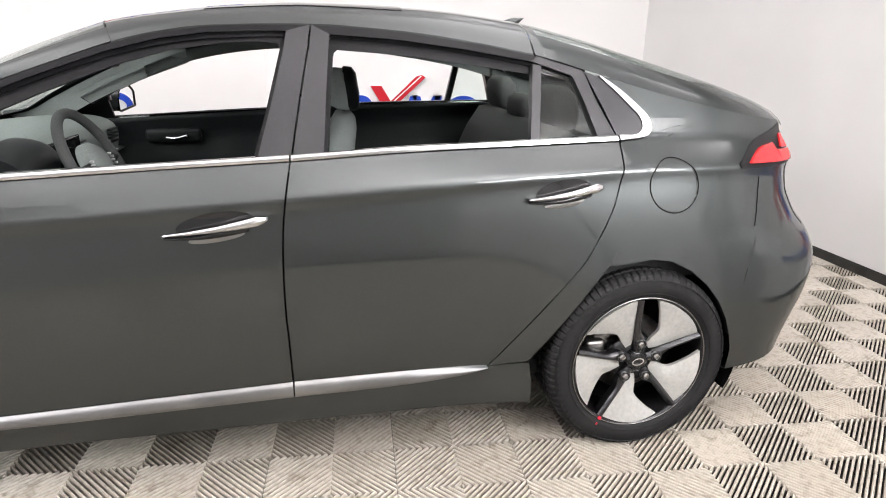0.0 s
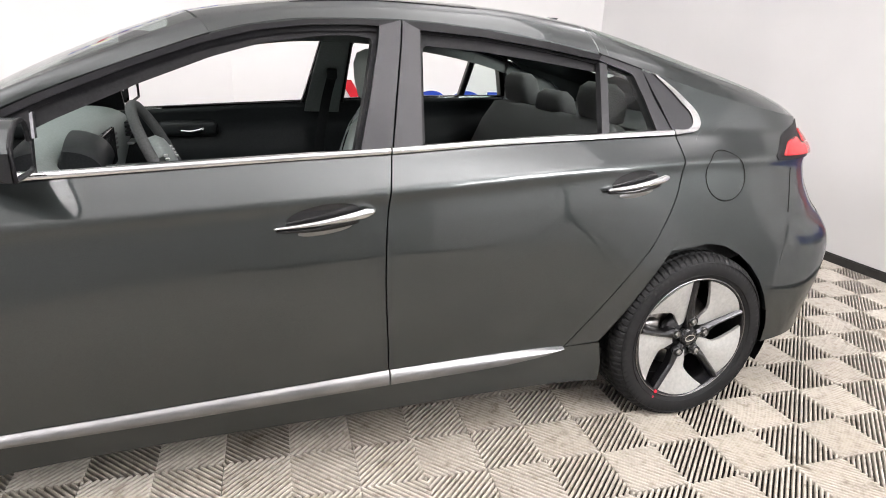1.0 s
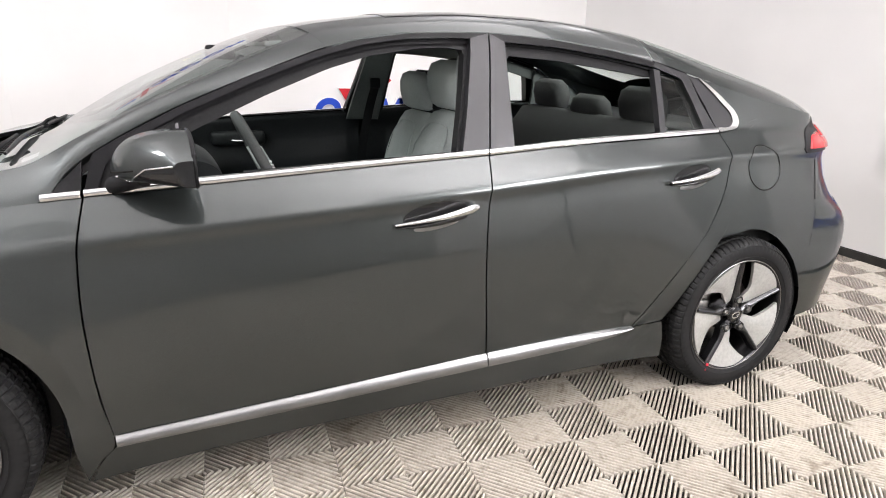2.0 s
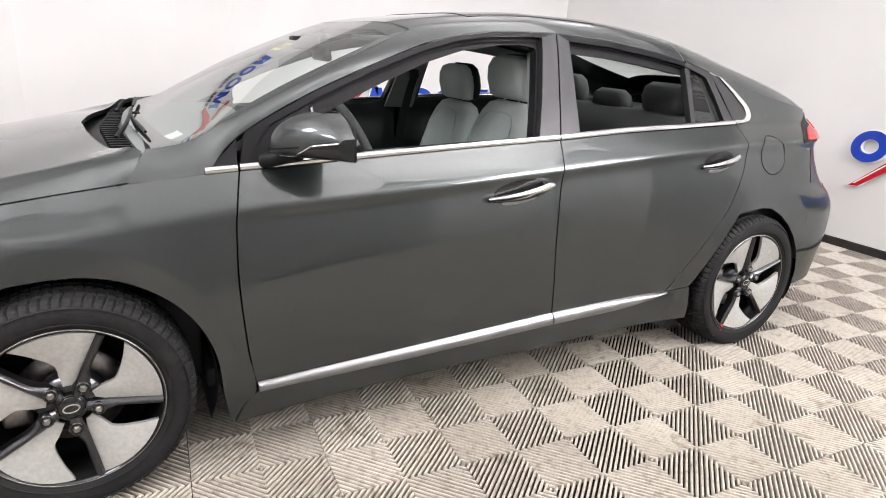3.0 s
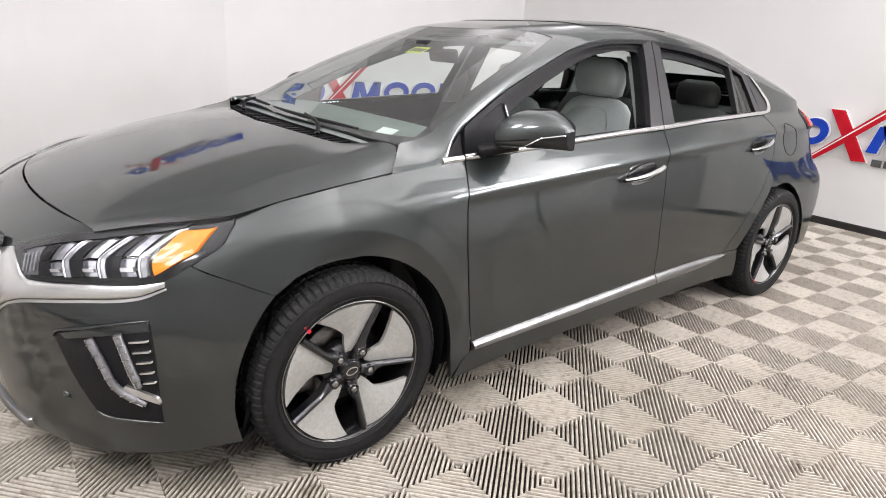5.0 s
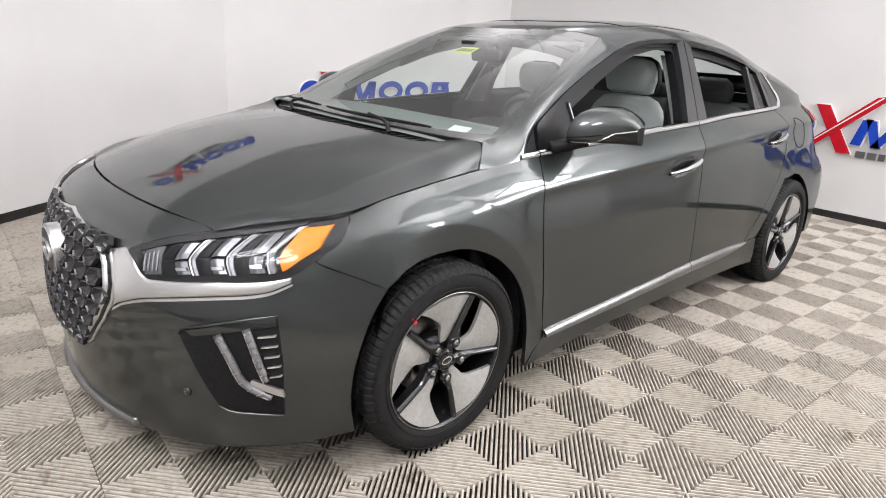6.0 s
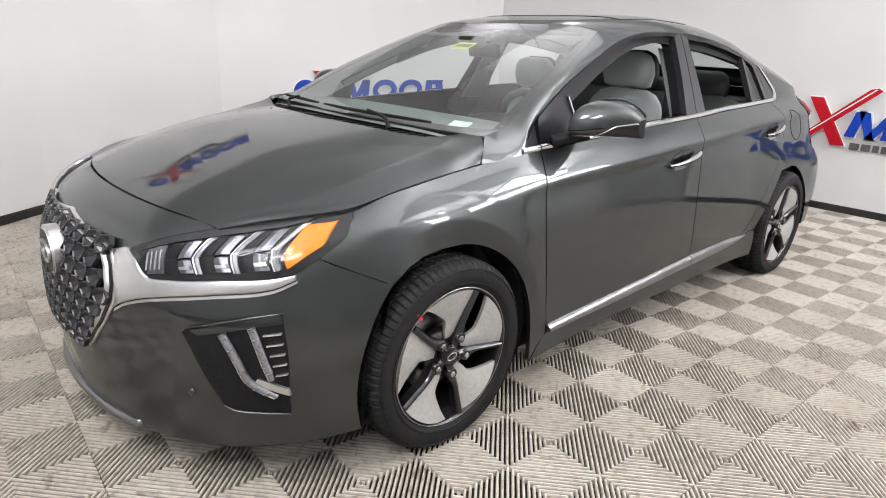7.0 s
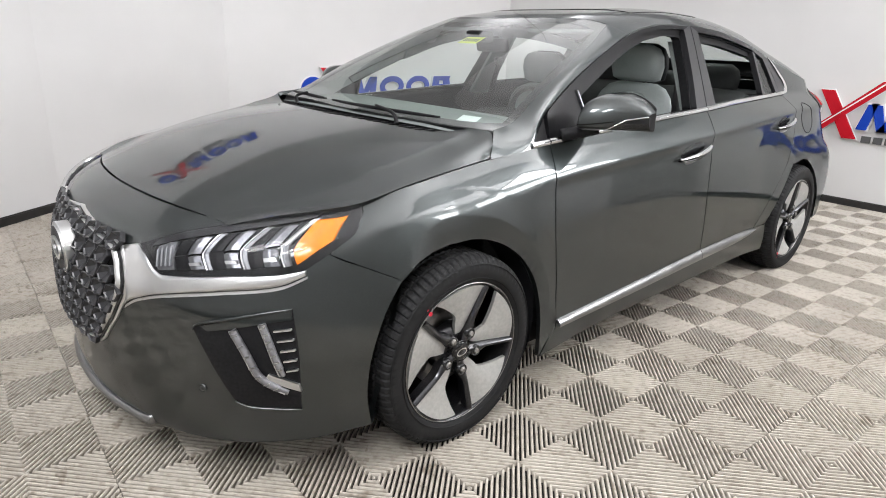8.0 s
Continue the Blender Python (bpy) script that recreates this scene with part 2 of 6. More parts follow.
def tube(bm, path, radius, n=10, steps=24, mat=0, ends=True):
    """A round bar along path(u)."""
    rows = []
    for j in range(steps + 1):
        u = j / steps
        c = Vector(path(u))
        d = Vector(path(min(1, u + .01))) - Vector(path(max(0, u - .01)))
        d.normalize()
        side_a = d.cross(Vector((0, 0, 1)) if abs(d.z) < .9 else Vector((1, 0, 0))).normalized()
        side_b = d.cross(side_a)
        r = radius(u) if callable(radius) else radius
        rows.append([bm.verts.new(c + side_a * r * math.cos(2 * math.pi * i / n) + side_b * r * math.sin(2 * math.pi * i / n)) for i in range(n)])
    for j in range(steps):
        for i in range(n):
            k = (i + 1) % n
            bm.faces.new((rows[j][i], rows[j][k], rows[j + 1][k], rows[j + 1][i])).material_index = mat
    if ends:
        for r in (rows[0], rows[-1]):
            bm.faces.new(r).material_index = mat


def spin(bm, profile, n=64, mat=0, closed=False):
    """Turns (radius, y) pairs round the y axis."""
    rows = [[bm.verts.new((r * math.cos(2 * math.pi * i / n), y, r * math.sin(2 * math.pi * i / n))) for i in range(n)] for r, y in profile]
    pairs = list(zip(rows, rows[1:])) + ([(rows[-1], rows[0])] if closed else [])
    for a, b in pairs:
        for i in range(n):
            k = (i + 1) % n
            bm.faces.new((a[i], a[k], b[k], b[i])).material_index = mat
    return rows


def tidy(bm):
    bmesh.ops.remove_doubles(bm, verts=bm.verts, dist=1e-5)
    bmesh.ops.recalc_face_normals(bm, faces=bm.faces)
    return bm


def slab(bm, outline, depth, to_world, mat=0):
    """A flat outline (2D points) made thick."""
    a = [bm.verts.new(to_world(x, y, 0)) for x, y in outline]
    b = [bm.verts.new(to_world(x, y, depth)) for x, y in outline]
    bm.faces.new(a).material_index = mat
    bm.faces.new(b[::-1]).material_index = mat
    for i in range(len(a)):
        k = (i + 1) % len(a)
        bm.faces.new((a[i], b[i], b[k], a[k])).material_index = mat


# ---- the car's form, in metres: x to the rear, y to the passenger's side ----
def curve(*pts):
    """Smooth interpolation through (x, value) pairs, without overshoot."""
    xs = [p[0] for p in pts]
    ys = [p[1] for p in pts]
    n = len(xs)
    h = [xs[i + 1] - xs[i] for i in range(n - 1)]
    s = [(ys[i + 1] - ys[i]) / h[i] for i in range(n - 1)]
    m = [s[0]] + [0.0 if s[i - 1] * s[i] <= 0 else 2 * s[i - 1] * s[i] / (s[i - 1] + s[i]) for i in range(1, n - 1)] + [s[-1]]

    def f(x):
        if x <= xs[0]:
            return ys[0] + m[0] * (x - xs[0])
        if x >= xs[-1]:
            return ys[-1] + m[-1] * (x - xs[-1])
        i = 0
        while x > xs[i + 1]:
            i += 1
        t = (x - xs[i]) / h[i]
        a = t * t * (3 - 2 * t)
        return ys[i] * (1 - a) + ys[i + 1] * a + h[i] * (m[i] * t * (1 - t) ** 2 - m[i + 1] * t * t * (1 - t))
    return f


# half widths along the car: low on the doors, at the shoulder crease, at the waistline
low_w = curve((-1.35, .905), (-.9, .874), (-.4, .864), (0, .862), (.8, .864), (1.35, .90), (1.7, .865), (2.0, .78), (2.2, .62))
crease_w = curve((-1.35, .828), (-.9, .833), (0, .836), (.9, .833), (1.35, .808))
crease_z = curve((-1.35, .752), (-.89, .802), (-.42, .831), (.24, .874), (.94, .925), (1.63, .955), (2.2, .97))
waist_w = curve((-1.35, .762), (-.96, .77), (.263, .767), (1.29, .697), (1.7, .66), (2.2, .5))
waist_z = curve((-1.35, .862), (-.96, .905), (-.48, .936), (.263, .977), (.73, 1.003), (1.29, 1.017), (1.7, 1.035), (2.2, 1.06))
scoop = curve((-1.35, 0), (-1.1, 0), (-.7, 1), (1.2, 1), (1.35, .8), (1.6, .6))
nose_x = curve((.10, -2.195), (.16, -2.213), (.25, -2.222), (.4, -2.228), (.56, -2.22), (.64, -2.198), (.68, -2.178), (.70, -2.168), (.72, -2.150), (.745, -2.11), (.775, -2.045), (.80, -1.985), (.84, -1.89))
nose_p = curve((.16, 2.85), (.32, 3.25), (.52, 3.45), (.63, 3.58), (.68, 3.75), (.76, 3.4), (.82, 3.0))
tail_x = curve((.2, 2.06), (.3, 2.08), (.42, 2.13), (.5, 2.175), (.6, 2.205), (.7, 2.205), (.78, 2.165), (.85, 2.14), (.95, 2.14), (1.05, 2.13), (1.12, 2.10))
tail_p = curve((.3, 6.5), (.62, 6.5), (.75, 4.2), (.9, 3.8), (1.0, 4.6), (1.1, 5.0))


def flank_form(x, z):
    """Half width of the body behind the front axle, with a sharp crease."""
    zc, zb = crease_z(x), waist_z(x)
    lw, cw, ww = low_w(x), crease_w(x), waist_w(x)
    if z <= zc:
        t = max(0.0, (z - .42) / (zc - .42))
        w = lw + (cw - lw) * t ** 1.35
        if z < .27:
            w -= (.27 - z) ** 2 * .8
        s = (zc - z) / .035
        w += .0013 * scoop(x) * math.exp(-((zc - z) / .008) ** 2)
        return w - .0065 * scoop(x) * s * math.exp(1 - s)
    if z <= zb:
        t = (z - zc) / (zb - zc)
        return cw - (cw - ww) * (.82 * t + .18 * t * t) + .0013 * scoop(x) * math.exp(-((z - zc) / .008) ** 2)
    return ww - .46 * (z - zb) - .12 * (z - zb) ** 2


def flank(x, z):
    """The same with the crease rounded."""
    return sum(flank_form(x, z + .008 * k) * (3 - abs(k)) for k in (-2, -1, 0, 1, 2)) / 9


def end_at(x, z):
    """Share of the way from an axle to the end of the car, and that end's numbers."""
    if x < 0:
        return (-1.35 - x) / (-1.35 - nose_x(z)), nose_p(z)
    return (x - 1.35) / (tail_x(z) - 1.35), tail_p(z)


def side(x, z):
    """Half width of the body at any place."""
    if -1.35 <= x <= 1.35:
        return flank(x, z)
    t, p = end_at(x, z)
    return flank(-1.35 if x < 0 else 1.35, z) * max(0.0, 1 - t ** p) ** .5


def turn_of(x, z):
    """Angle round the end of the car, 0 at the axle and 90 degrees in the middle, of a place on its side."""
    t, p = end_at(x, z)
    return math.asin(min(1.0, max(0.0, t)) ** (p / 2))


def turn_of_y(y, z, end=-1):
    return math.acos(min(1.0, abs(y) / flank(1.35 * end, z)))


def end_point(a, z, end=-1):
    """Place on the nose (end -1) or tail (end 1), on the driver's side, at the angle a."""
    b = min(a, math.pi - a)
    p = nose_p(z) if end < 0 else tail_p(z)
    length = -1.35 - nose_x(z) if end < 0 else tail_x(z) - 1.35
    w = flank(1.35 * end, z) * math.cos(b)
    return (end * (1.35 + length * math.sin(b) ** (2 / p)), -w if a <= math.pi / 2 else w, z)


# ---- the room ----
BACK, RIGHT = 3.53, 3.58
CORNER, BEND = (-.15, BACK), (-1.735, 2.824)
SLANT = Vector((-.829, -.559, 0)).normalized()
SLANT_END = (BEND[0] + SLANT.x * 3.3, BEND[1] + SLANT.y * 3.3)
BEVEL = (Vector(BEND) - Vector(CORNER)).normalized()


def wall(name, a, b, out, label, paint=WALL, skirting=True, upper=UPPER):
    """A wall from a to b on the ground, thick towards out, with its skirting."""
    a, b, out = Vector((*a, 0)), Vector((*b, 0)), Vector((*out, 0))
    bm = bmesh.new()
    p = [a, b, b + out * .12, a + out * .12]
    lo = [bm.verts.new(v) for v in p]
    hi = [bm.verts.new(v + Vector((0, 0, WALL_TOP))) for v in p]
    bm.faces.new(lo[::-1])
    bm.faces.new(hi)
    for i in range(4):
        k = (i + 1) % 4
        bm.faces.new((lo[i], lo[k], hi[k], hi[i]))
    bmesh.ops.recalc_face_normals(bm, faces=bm.faces)
    tagged(part(name, bm, paint, None, smooth=False), label, "wall", kind="structure")
    bm = bmesh.new()
    lo = [bm.verts.new(v + Vector((0, 0, WALL_TOP))) for v in p]
    hi = [bm.verts.new(v + Vector((0, 0, CEILING))) for v in p]
    bm.faces.new(lo[::-1])
    bm.faces.new(hi)
    for i in range(4):
        k = (i + 1) % 4
        bm.faces.new((lo[i], lo[k], hi[k], hi[i]))
    bmesh.ops.recalc_face_normals(bm, faces=bm.faces)
    # white upper parts are added out of view to brighten the car's shoulder
    tagged(part(name.replace("wall", "upper_wall"), bm, upper, None, smooth=False), "grey upper wall over the white panels" if upper is UPPER else "unseen white upper wall that brightens the car's shoulder", "wall", kind="structure")
    if not skirting:
        return
    bm = bmesh.new()
    d = (b - a).normalized()
    for lo_z, hi_z, proud in ((0, .052, .012), (.052, .06, .008)):
        q = [a - out * proud, b - out * proud, b - out * .001, a - out * .001]
        lo = [bm.verts.new(v + Vector((0, 0, lo_z))) for v in q]
        hi = [bm.verts.new(v + Vector((0, 0, hi_z))) for v in q]
        bm.faces.new(lo[::-1])
        bm.faces.new(hi)
        for i in range(4):
            k = (i + 1) % 4
            bm.faces.new((lo[i], lo[k], hi[k], hi[i]))
    bmesh.ops.recalc_face_normals(bm, faces=bm.faces)
    tagged(part("baseboard", bm, BASE, None, smooth=False), "black rubber baseboard along the white wall", "baseboard", kind="structure")


FRONT = -4.6
wall("wall_back", CORNER, (RIGHT, BACK), (0, 1), "unseen white wall that brightens the rear door's reflection behind the car")
wall("wall_right", (RIGHT, BACK), (RIGHT, -2.6), (1, 0), "smooth white painted side wall")
# next two are out of view, grey or white by what the doors mirror
wall("wall_right_end", (RIGHT, -2.6), (RIGHT, -3.7), (1, 0), "unseen grey side wall, toned for the reflections in the doors", UNSEEN_GREY, False, BOUNCE_WHITE)
wall("wall_right_corner", (RIGHT, -3.7), (RIGHT, FRONT), (1, 0), "smooth white painted side wall", WALL, False, BOUNCE_WHITE)
wall("wall_bevel", BEND, CORNER, (BEVEL.y, -BEVEL.x), "white painted wall that cuts the corner")
wall("wall_slant", SLANT_END, BEND, (SLANT.y, -SLANT.x), "slanted white painted corner wall")
# unseen side of the room, its tones set for the car's reflections
wall("wall_left", (SLANT_END[0], FRONT), SLANT_END, (-1, 0), "unseen grey wall, toned for the reflections in the car", UNSEEN_GREY)
wall("wall_front_end", (RIGHT, FRONT), (1.5, FRONT), (0, -1), "unseen white wall that brightens the rear door's reflection", WALL, False, BOUNCE_WHITE)
wall("wall_front", (1.5, FRONT), (SLANT_END[0], FRONT), (0, -1), "unseen grey wall, toned for the reflections in the car", UNSEEN_GREY, False, BOUNCE_WHITE)

# unseen ceiling, made white to bounce the lamps' upward light
bm = bmesh.new()
box(bm, (SLANT_END[0] - .2, FRONT - .2, CEILING), (RIGHT + .2, BACK + .2, CEILING + .12))
tagged(part("ceiling", bm, BOUNCE_WHITE, None, smooth=False), "unseen flat white ceiling that bounces the lamps' light", "ceiling", kind="structure")
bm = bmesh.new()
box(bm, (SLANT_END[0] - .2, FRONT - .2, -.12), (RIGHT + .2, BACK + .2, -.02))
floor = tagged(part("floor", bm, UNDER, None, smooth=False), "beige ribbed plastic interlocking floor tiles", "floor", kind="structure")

# wide lamp panels, unseen and added, hanging under the ceiling
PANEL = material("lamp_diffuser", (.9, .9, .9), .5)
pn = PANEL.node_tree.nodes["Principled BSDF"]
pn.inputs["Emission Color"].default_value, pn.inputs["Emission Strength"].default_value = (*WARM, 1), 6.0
# glow put on unlit undersides so they don't mirror dark in the paint
UNDERSIDE_GLOW = material("underside_glow", (.8, .8, .8), .5)
pn = UNDERSIDE_GLOW.node_tree.nodes["Principled BSDF"]
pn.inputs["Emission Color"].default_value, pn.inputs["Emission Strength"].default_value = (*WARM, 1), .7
first_lamp = {}
for lx, ly, down, up, lean in LAMPS:
    lit = down > 0
    if lit in first_lamp:
        copy_thing(first_lamp[lit], pose(lx, ly, LAMP_Z, lean))
        continue
    lamp = first_lamp[lit] = thing("ceiling_lamp", "added unseen white lamp panel, switched on, hanging from the ceiling" if lit else "added unseen white lamp panel that lights the ceiling above it", "ceiling lamp", (lx, ly, LAMP_Z), "hanging ceiling lamps")
    lamp.matrix_world = pose(lx, ly, LAMP_Z, lean)
    bm = bmesh.new()
    box(bm, (-.67, -.32, .002), (.67, .32, .06), .012)
    part("housing", bm, SIGN_WHITE, lamp, "white metal housing", smooth=False)
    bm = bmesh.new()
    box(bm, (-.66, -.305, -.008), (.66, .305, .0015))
    part("diffuser", bm, PANEL if lit else UNDERSIDE_GLOW, lamp, "glowing white diffuser" if lit else "unlit underside with an added faint glow", smooth=False)
    for dx in (-.5, .5):
        bm = bmesh.new()
        box(bm, (dx - .004, -.004, .06), (dx + .004, .004, CEILING - LAMP_Z))
        part("hanger", bm, SIGN_GREY, lamp, smooth=False)
# the unseen softbox on its assumed tripod
lamp = thing("softbox", "unseen long white studio softbox on a black tripod, switched on", "studio lamp", (SOFTBOX.x, SOFTBOX.y, 0))
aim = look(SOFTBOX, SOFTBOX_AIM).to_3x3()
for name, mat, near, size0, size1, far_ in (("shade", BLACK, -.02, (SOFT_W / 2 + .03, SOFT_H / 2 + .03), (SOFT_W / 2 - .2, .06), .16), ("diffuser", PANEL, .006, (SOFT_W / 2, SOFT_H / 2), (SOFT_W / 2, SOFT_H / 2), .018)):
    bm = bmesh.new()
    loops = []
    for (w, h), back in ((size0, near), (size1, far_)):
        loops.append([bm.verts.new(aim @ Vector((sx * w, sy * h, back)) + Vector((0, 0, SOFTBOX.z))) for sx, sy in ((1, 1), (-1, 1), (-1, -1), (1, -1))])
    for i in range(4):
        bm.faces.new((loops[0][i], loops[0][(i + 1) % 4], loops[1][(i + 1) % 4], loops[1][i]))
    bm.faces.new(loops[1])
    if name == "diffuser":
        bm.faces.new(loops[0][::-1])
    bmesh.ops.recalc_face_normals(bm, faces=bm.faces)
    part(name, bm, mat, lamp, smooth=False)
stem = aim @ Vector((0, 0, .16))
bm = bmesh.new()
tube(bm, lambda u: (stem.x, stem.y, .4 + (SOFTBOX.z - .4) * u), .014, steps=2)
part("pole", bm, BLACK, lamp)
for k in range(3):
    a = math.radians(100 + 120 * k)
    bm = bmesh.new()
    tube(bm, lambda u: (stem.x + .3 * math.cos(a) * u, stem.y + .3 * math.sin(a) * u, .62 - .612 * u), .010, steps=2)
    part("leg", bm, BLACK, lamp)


# ---- wall signs: plain coloured shapes standing off the wall ----
def ring(bm, cx, cz, rx, rz, thick, depth, to_world, mat=0, n=40, slant=0.0):
    def at(k, r, d):
        a = 2 * math.pi * k / n
        x, z = (rx - r) * math.cos(a), (rz - r) * math.sin(a)
        return to_world(cx + x + slant * z, cz + z, d)
    loops = [[bm.verts.new(at(k, r, d)) for k in range(n)] for r, d in ((0, 0), (0, depth), (thick, depth), (thick, 0))]
    for a, b in zip(loops, loops[1:] + loops[:1]):
        for i in range(n):
            k = (i + 1) % n
            bm.faces.new((a[i], a[k], b[k], b[i])).material_index = mat


def sign(place, along, label, size=1.0):
    """Shapes in a row: along runs to the reader's right, the wall's face looks back at the reader."""
    along = Vector(along)
    away = Vector((along.y, -along.x, 0))
    root = thing("wall_sign", label, "wall sign", place)

    def to_world(x, z, d):
        return (along * x + Vector((0, 0, z))) * size + away * d
    GROW = .009

    def piece(name, mats, back, shape):
        bm = bmesh.new()
        shape(bm, GROW if back else 0.0, (lambda x, z, d: to_world(x, z, d * .022 + .004)) if back else (lambda x, z, d: to_world(x, z, .027 + d * .014)))
        bmesh.ops.recalc_face_normals(bm, faces=bm.faces)
        part(name, bm, mats, root, smooth=False)

    def both(name, mats, shape):
        piece("backing", [SIGN_WHITE], True, shape)
        piece(name, mats, False, shape)

    for x0, x1 in ((-.018, .252), (.945, 1.290), (1.312, 1.665)):
        both("blue_ring", [BLUE], lambda bm, g, tw: ring(bm, (x0 + x1) / 2, .105, (x1 - x0) / 2 - .012 + g, .112 + g, .060 + 2 * g, 1, tw, slant=.12))
    # two crossed red bars, the rising one with a white line
    falling = [(.222, .304), (.328, .304), (.565, -.080), (.460, -.085)]
    rising = [(.045, -.185), (.105, -.180), (.302, -.022), (.751, .386), (.715, .408), (.663, .396), (.218, -.022)]

    def spread(pts, g):
        c = Vector((sum(p[0] for p in pts) / len(pts), sum(p[1] for p in pts) / len(pts)))
        return [tuple(Vector(p) + (Vector(p) - c).normalized() * g) for p in pts]
    both("red_bar", [SIGN_RED], lambda bm, g, tw: slab(bm, spread(falling, g), 1, tw))
    both("red_bar", [SIGN_RED], lambda bm, g, tw: slab(bm, spread(rising, g), 1.3, tw))
    piece("white_line", [SIGN_WHITE], False, lambda bm, g, tw: slab(bm, [(.072, -.165), (.086, -.163), (.713, .396), (.699, .398)], 1.5, tw))
    # leaning blue bars
    for xa, xb, xc, xd in ((.545, .622, .600, .668), (.698, .762, .625, .700), (.698, .762, .826, .906), (.812, .888, .843, .912), (1.690, 1.782, 1.730, 1.822), (1.905, 2.005, 1.865, 1.960)):
        both("blue_bar", [BLUE], lambda bm, g, tw: slab(bm, [(xa - g, -g), (xb + g, -g), (xd + g, .21 + g), (xc - g, .21 + g)], 1, tw))
    for zz in (.070, .16):
        both("blue_bar", [BLUE], lambda bm, g, tw: slab(bm, [(1.76, zz - g), (1.955, zz - g), (1.985, zz + .05 + g), (1.76, zz + .05 + g)], .96, tw))
    x = .60
    for w in (.07, .065, .045, .07, -.05, .07, .05, .07, .068, .07):
        if w > 0:
            bm = bmesh.new()
            slab(bm, [(x, -.105), (x + w, -.105), (x + w, -.05), (x, -.05)], .014, lambda a, z, d: to_world(a, z, .004 + d))
            bmesh.ops.recalc_face_normals(bm, faces=bm.faces)
            part("grey_bar", bm, SIGN_GREY, root, smooth=False)
        x += abs(w) + .018
    return root


sign((.585, BACK, .625), (1, 0, 0), "blue and red raised sign shapes on the white back wall")
sign((CORNER[0] + BEVEL.x * 1.718, CORNER[1] + BEVEL.y * 1.718, 2.032), (-BEVEL.x, -BEVEL.y, 0), "blue and red raised sign shapes high on the white corner wall", .759)
sign((RIGHT, .018, .655), (0, -1, 0), "blue and red raised sign shapes on the white side wall")


# ---- the car: surfaces ----
CAR = thing("car", "dark grey metallic hatchback car with its side windows down", "car")
AXLES = (-1.35, 1.35)
WHEEL_Z, ARCH = .309, .37
rail_z = curve((-.98, .906), (-.841, 1.016), (-.629, 1.126), (-.43, 1.209), (-.245, 1.277), (-.109, 1.314), (.054, 1.338), (.33, 1.347), (.6, 1.333), (.85, 1.302),
               (1.03, 1.27), (1.225, 1.218), (1.5, 1.145), (1.8, 1.085), (1.97, 1.062), (2.06, 1.052))
top_z = curve((-.315, 1.347), (-.175, 1.375), (.1, 1.408), (.33, 1.42), (.65, 1.416), (1.0, 1.384), (1.23, 1.338), (1.48, 1.27), (1.75, 1.193), (2.0, 1.115))


def skin(x, z, sgn=1, off=0.0):
    """A place on the body's side; sgn 1 is the driver's side. off moves it out along the surface's normal."""
    p = Vector((x, -side(x, z), z))
    if off:
        e = .004
        a = Vector((x + e, -side(x + e, z), z)) - p
        b = Vector((x, -side(x, z + e), z + e)) - p
        n = a.cross(b).normalized()
        if n.y > 0:
            n = -n
        p = p + n * off
    return Vector((p.x, p.y * sgn, p.z))


def wrap(a, z, end=-1, sgn=1, off=0.0):
    """A place on the nose or tail."""
    p = Vector(end_point(a, z, end))
    if off:
        e = .003
        s = e if a + e < math.pi / 2 or a > math.pi / 2 else -e
        b = (Vector(end_point(a + s, z, end)) - p) * (1 if s > 0 else -1)
        c = Vector(end_point(a, z + e, end)) - p
        n = b.cross(c).normalized()
        if n.x * end < 0 and abs(n.x) > abs(n.y) or n.y * p.y < 0 and abs(n.y) >= abs(n.x):
            n = -n
        p = p + n * off
    return Vector((p.x, p.y * sgn, p.z))


def inward(sgn, d=.018):
    return lambda co: (0, d * sgn, 0)


def side_panel(name, bottom, top, left, right, sgn, mat, parent, nu=40, nv=24, off=0.0, fold=.018, label="", smooth=(1, 1, 1, 1), tuck=None):
    """A panel on the body's side between four lines; tuck is the axle round which its rim turns in."""
    ways = [way(e, bool(s)) for e, s in zip((bottom, top, left, right), smooth)]
    f = coons(*ways)
    bm = bmesh.new()

    def at(u, v):
        p = f(u, v)
        turn = 0.0
        if tuck:
            d = (math.hypot(p[0] - tuck, p[1] - .318) - .352) / .075
            ends = min(1.0, max(0.0, (.21 - (p[0] - tuck) * math.copysign(1, tuck)) / .12)) * min(1.0, max(0.0, (p[1] - .30) / .12))
            turn = -.014 * ends * (math.sqrt(max(0.0, 1 - d) ** 2 + .01) + max(0.0, 1 - d)) / 2 if d < 2 else 0.0
        return skin(p[0], p[1], sgn, off + turn)
    rows = grid(bm, at, nu, nv)
    if fold:
        flange(bm, rim_of(rows), inward(sgn, fold))
    bmesh.ops.recalc_face_normals(bm, faces=bm.faces)
    return part(name, bm, mat, parent, label)


def strip(name, outer, inner, sgn, mat, parent, n=60, off=0.0, fold=.03, across=2, label="", smooth=True):
    """A band between two lines on the body's side."""
    a, b = way(outer, smooth), way(inner, smooth)
    bm = bmesh.new()

    def at(u, v):
        p = a(u).lerp(b(u), v)
        return skin(p[0], p[1], sgn, off)
    rows = grid(bm, at, n, across)
    if fold:
        flange(bm, rim_of(rows), inward(sgn, fold))
    bmesh.ops.recalc_face_normals(bm, faces=bm.faces)
    return part(name, bm, mat, parent, label)


def arc(cx, r, a0, a1, n=24):
    return [(cx + r * math.cos(radians(a0 + (a1 - a0) * i / n)), WHEEL_Z + r * math.sin(radians(a0 + (a1 - a0) * i / n))) for i in range(n + 1)]


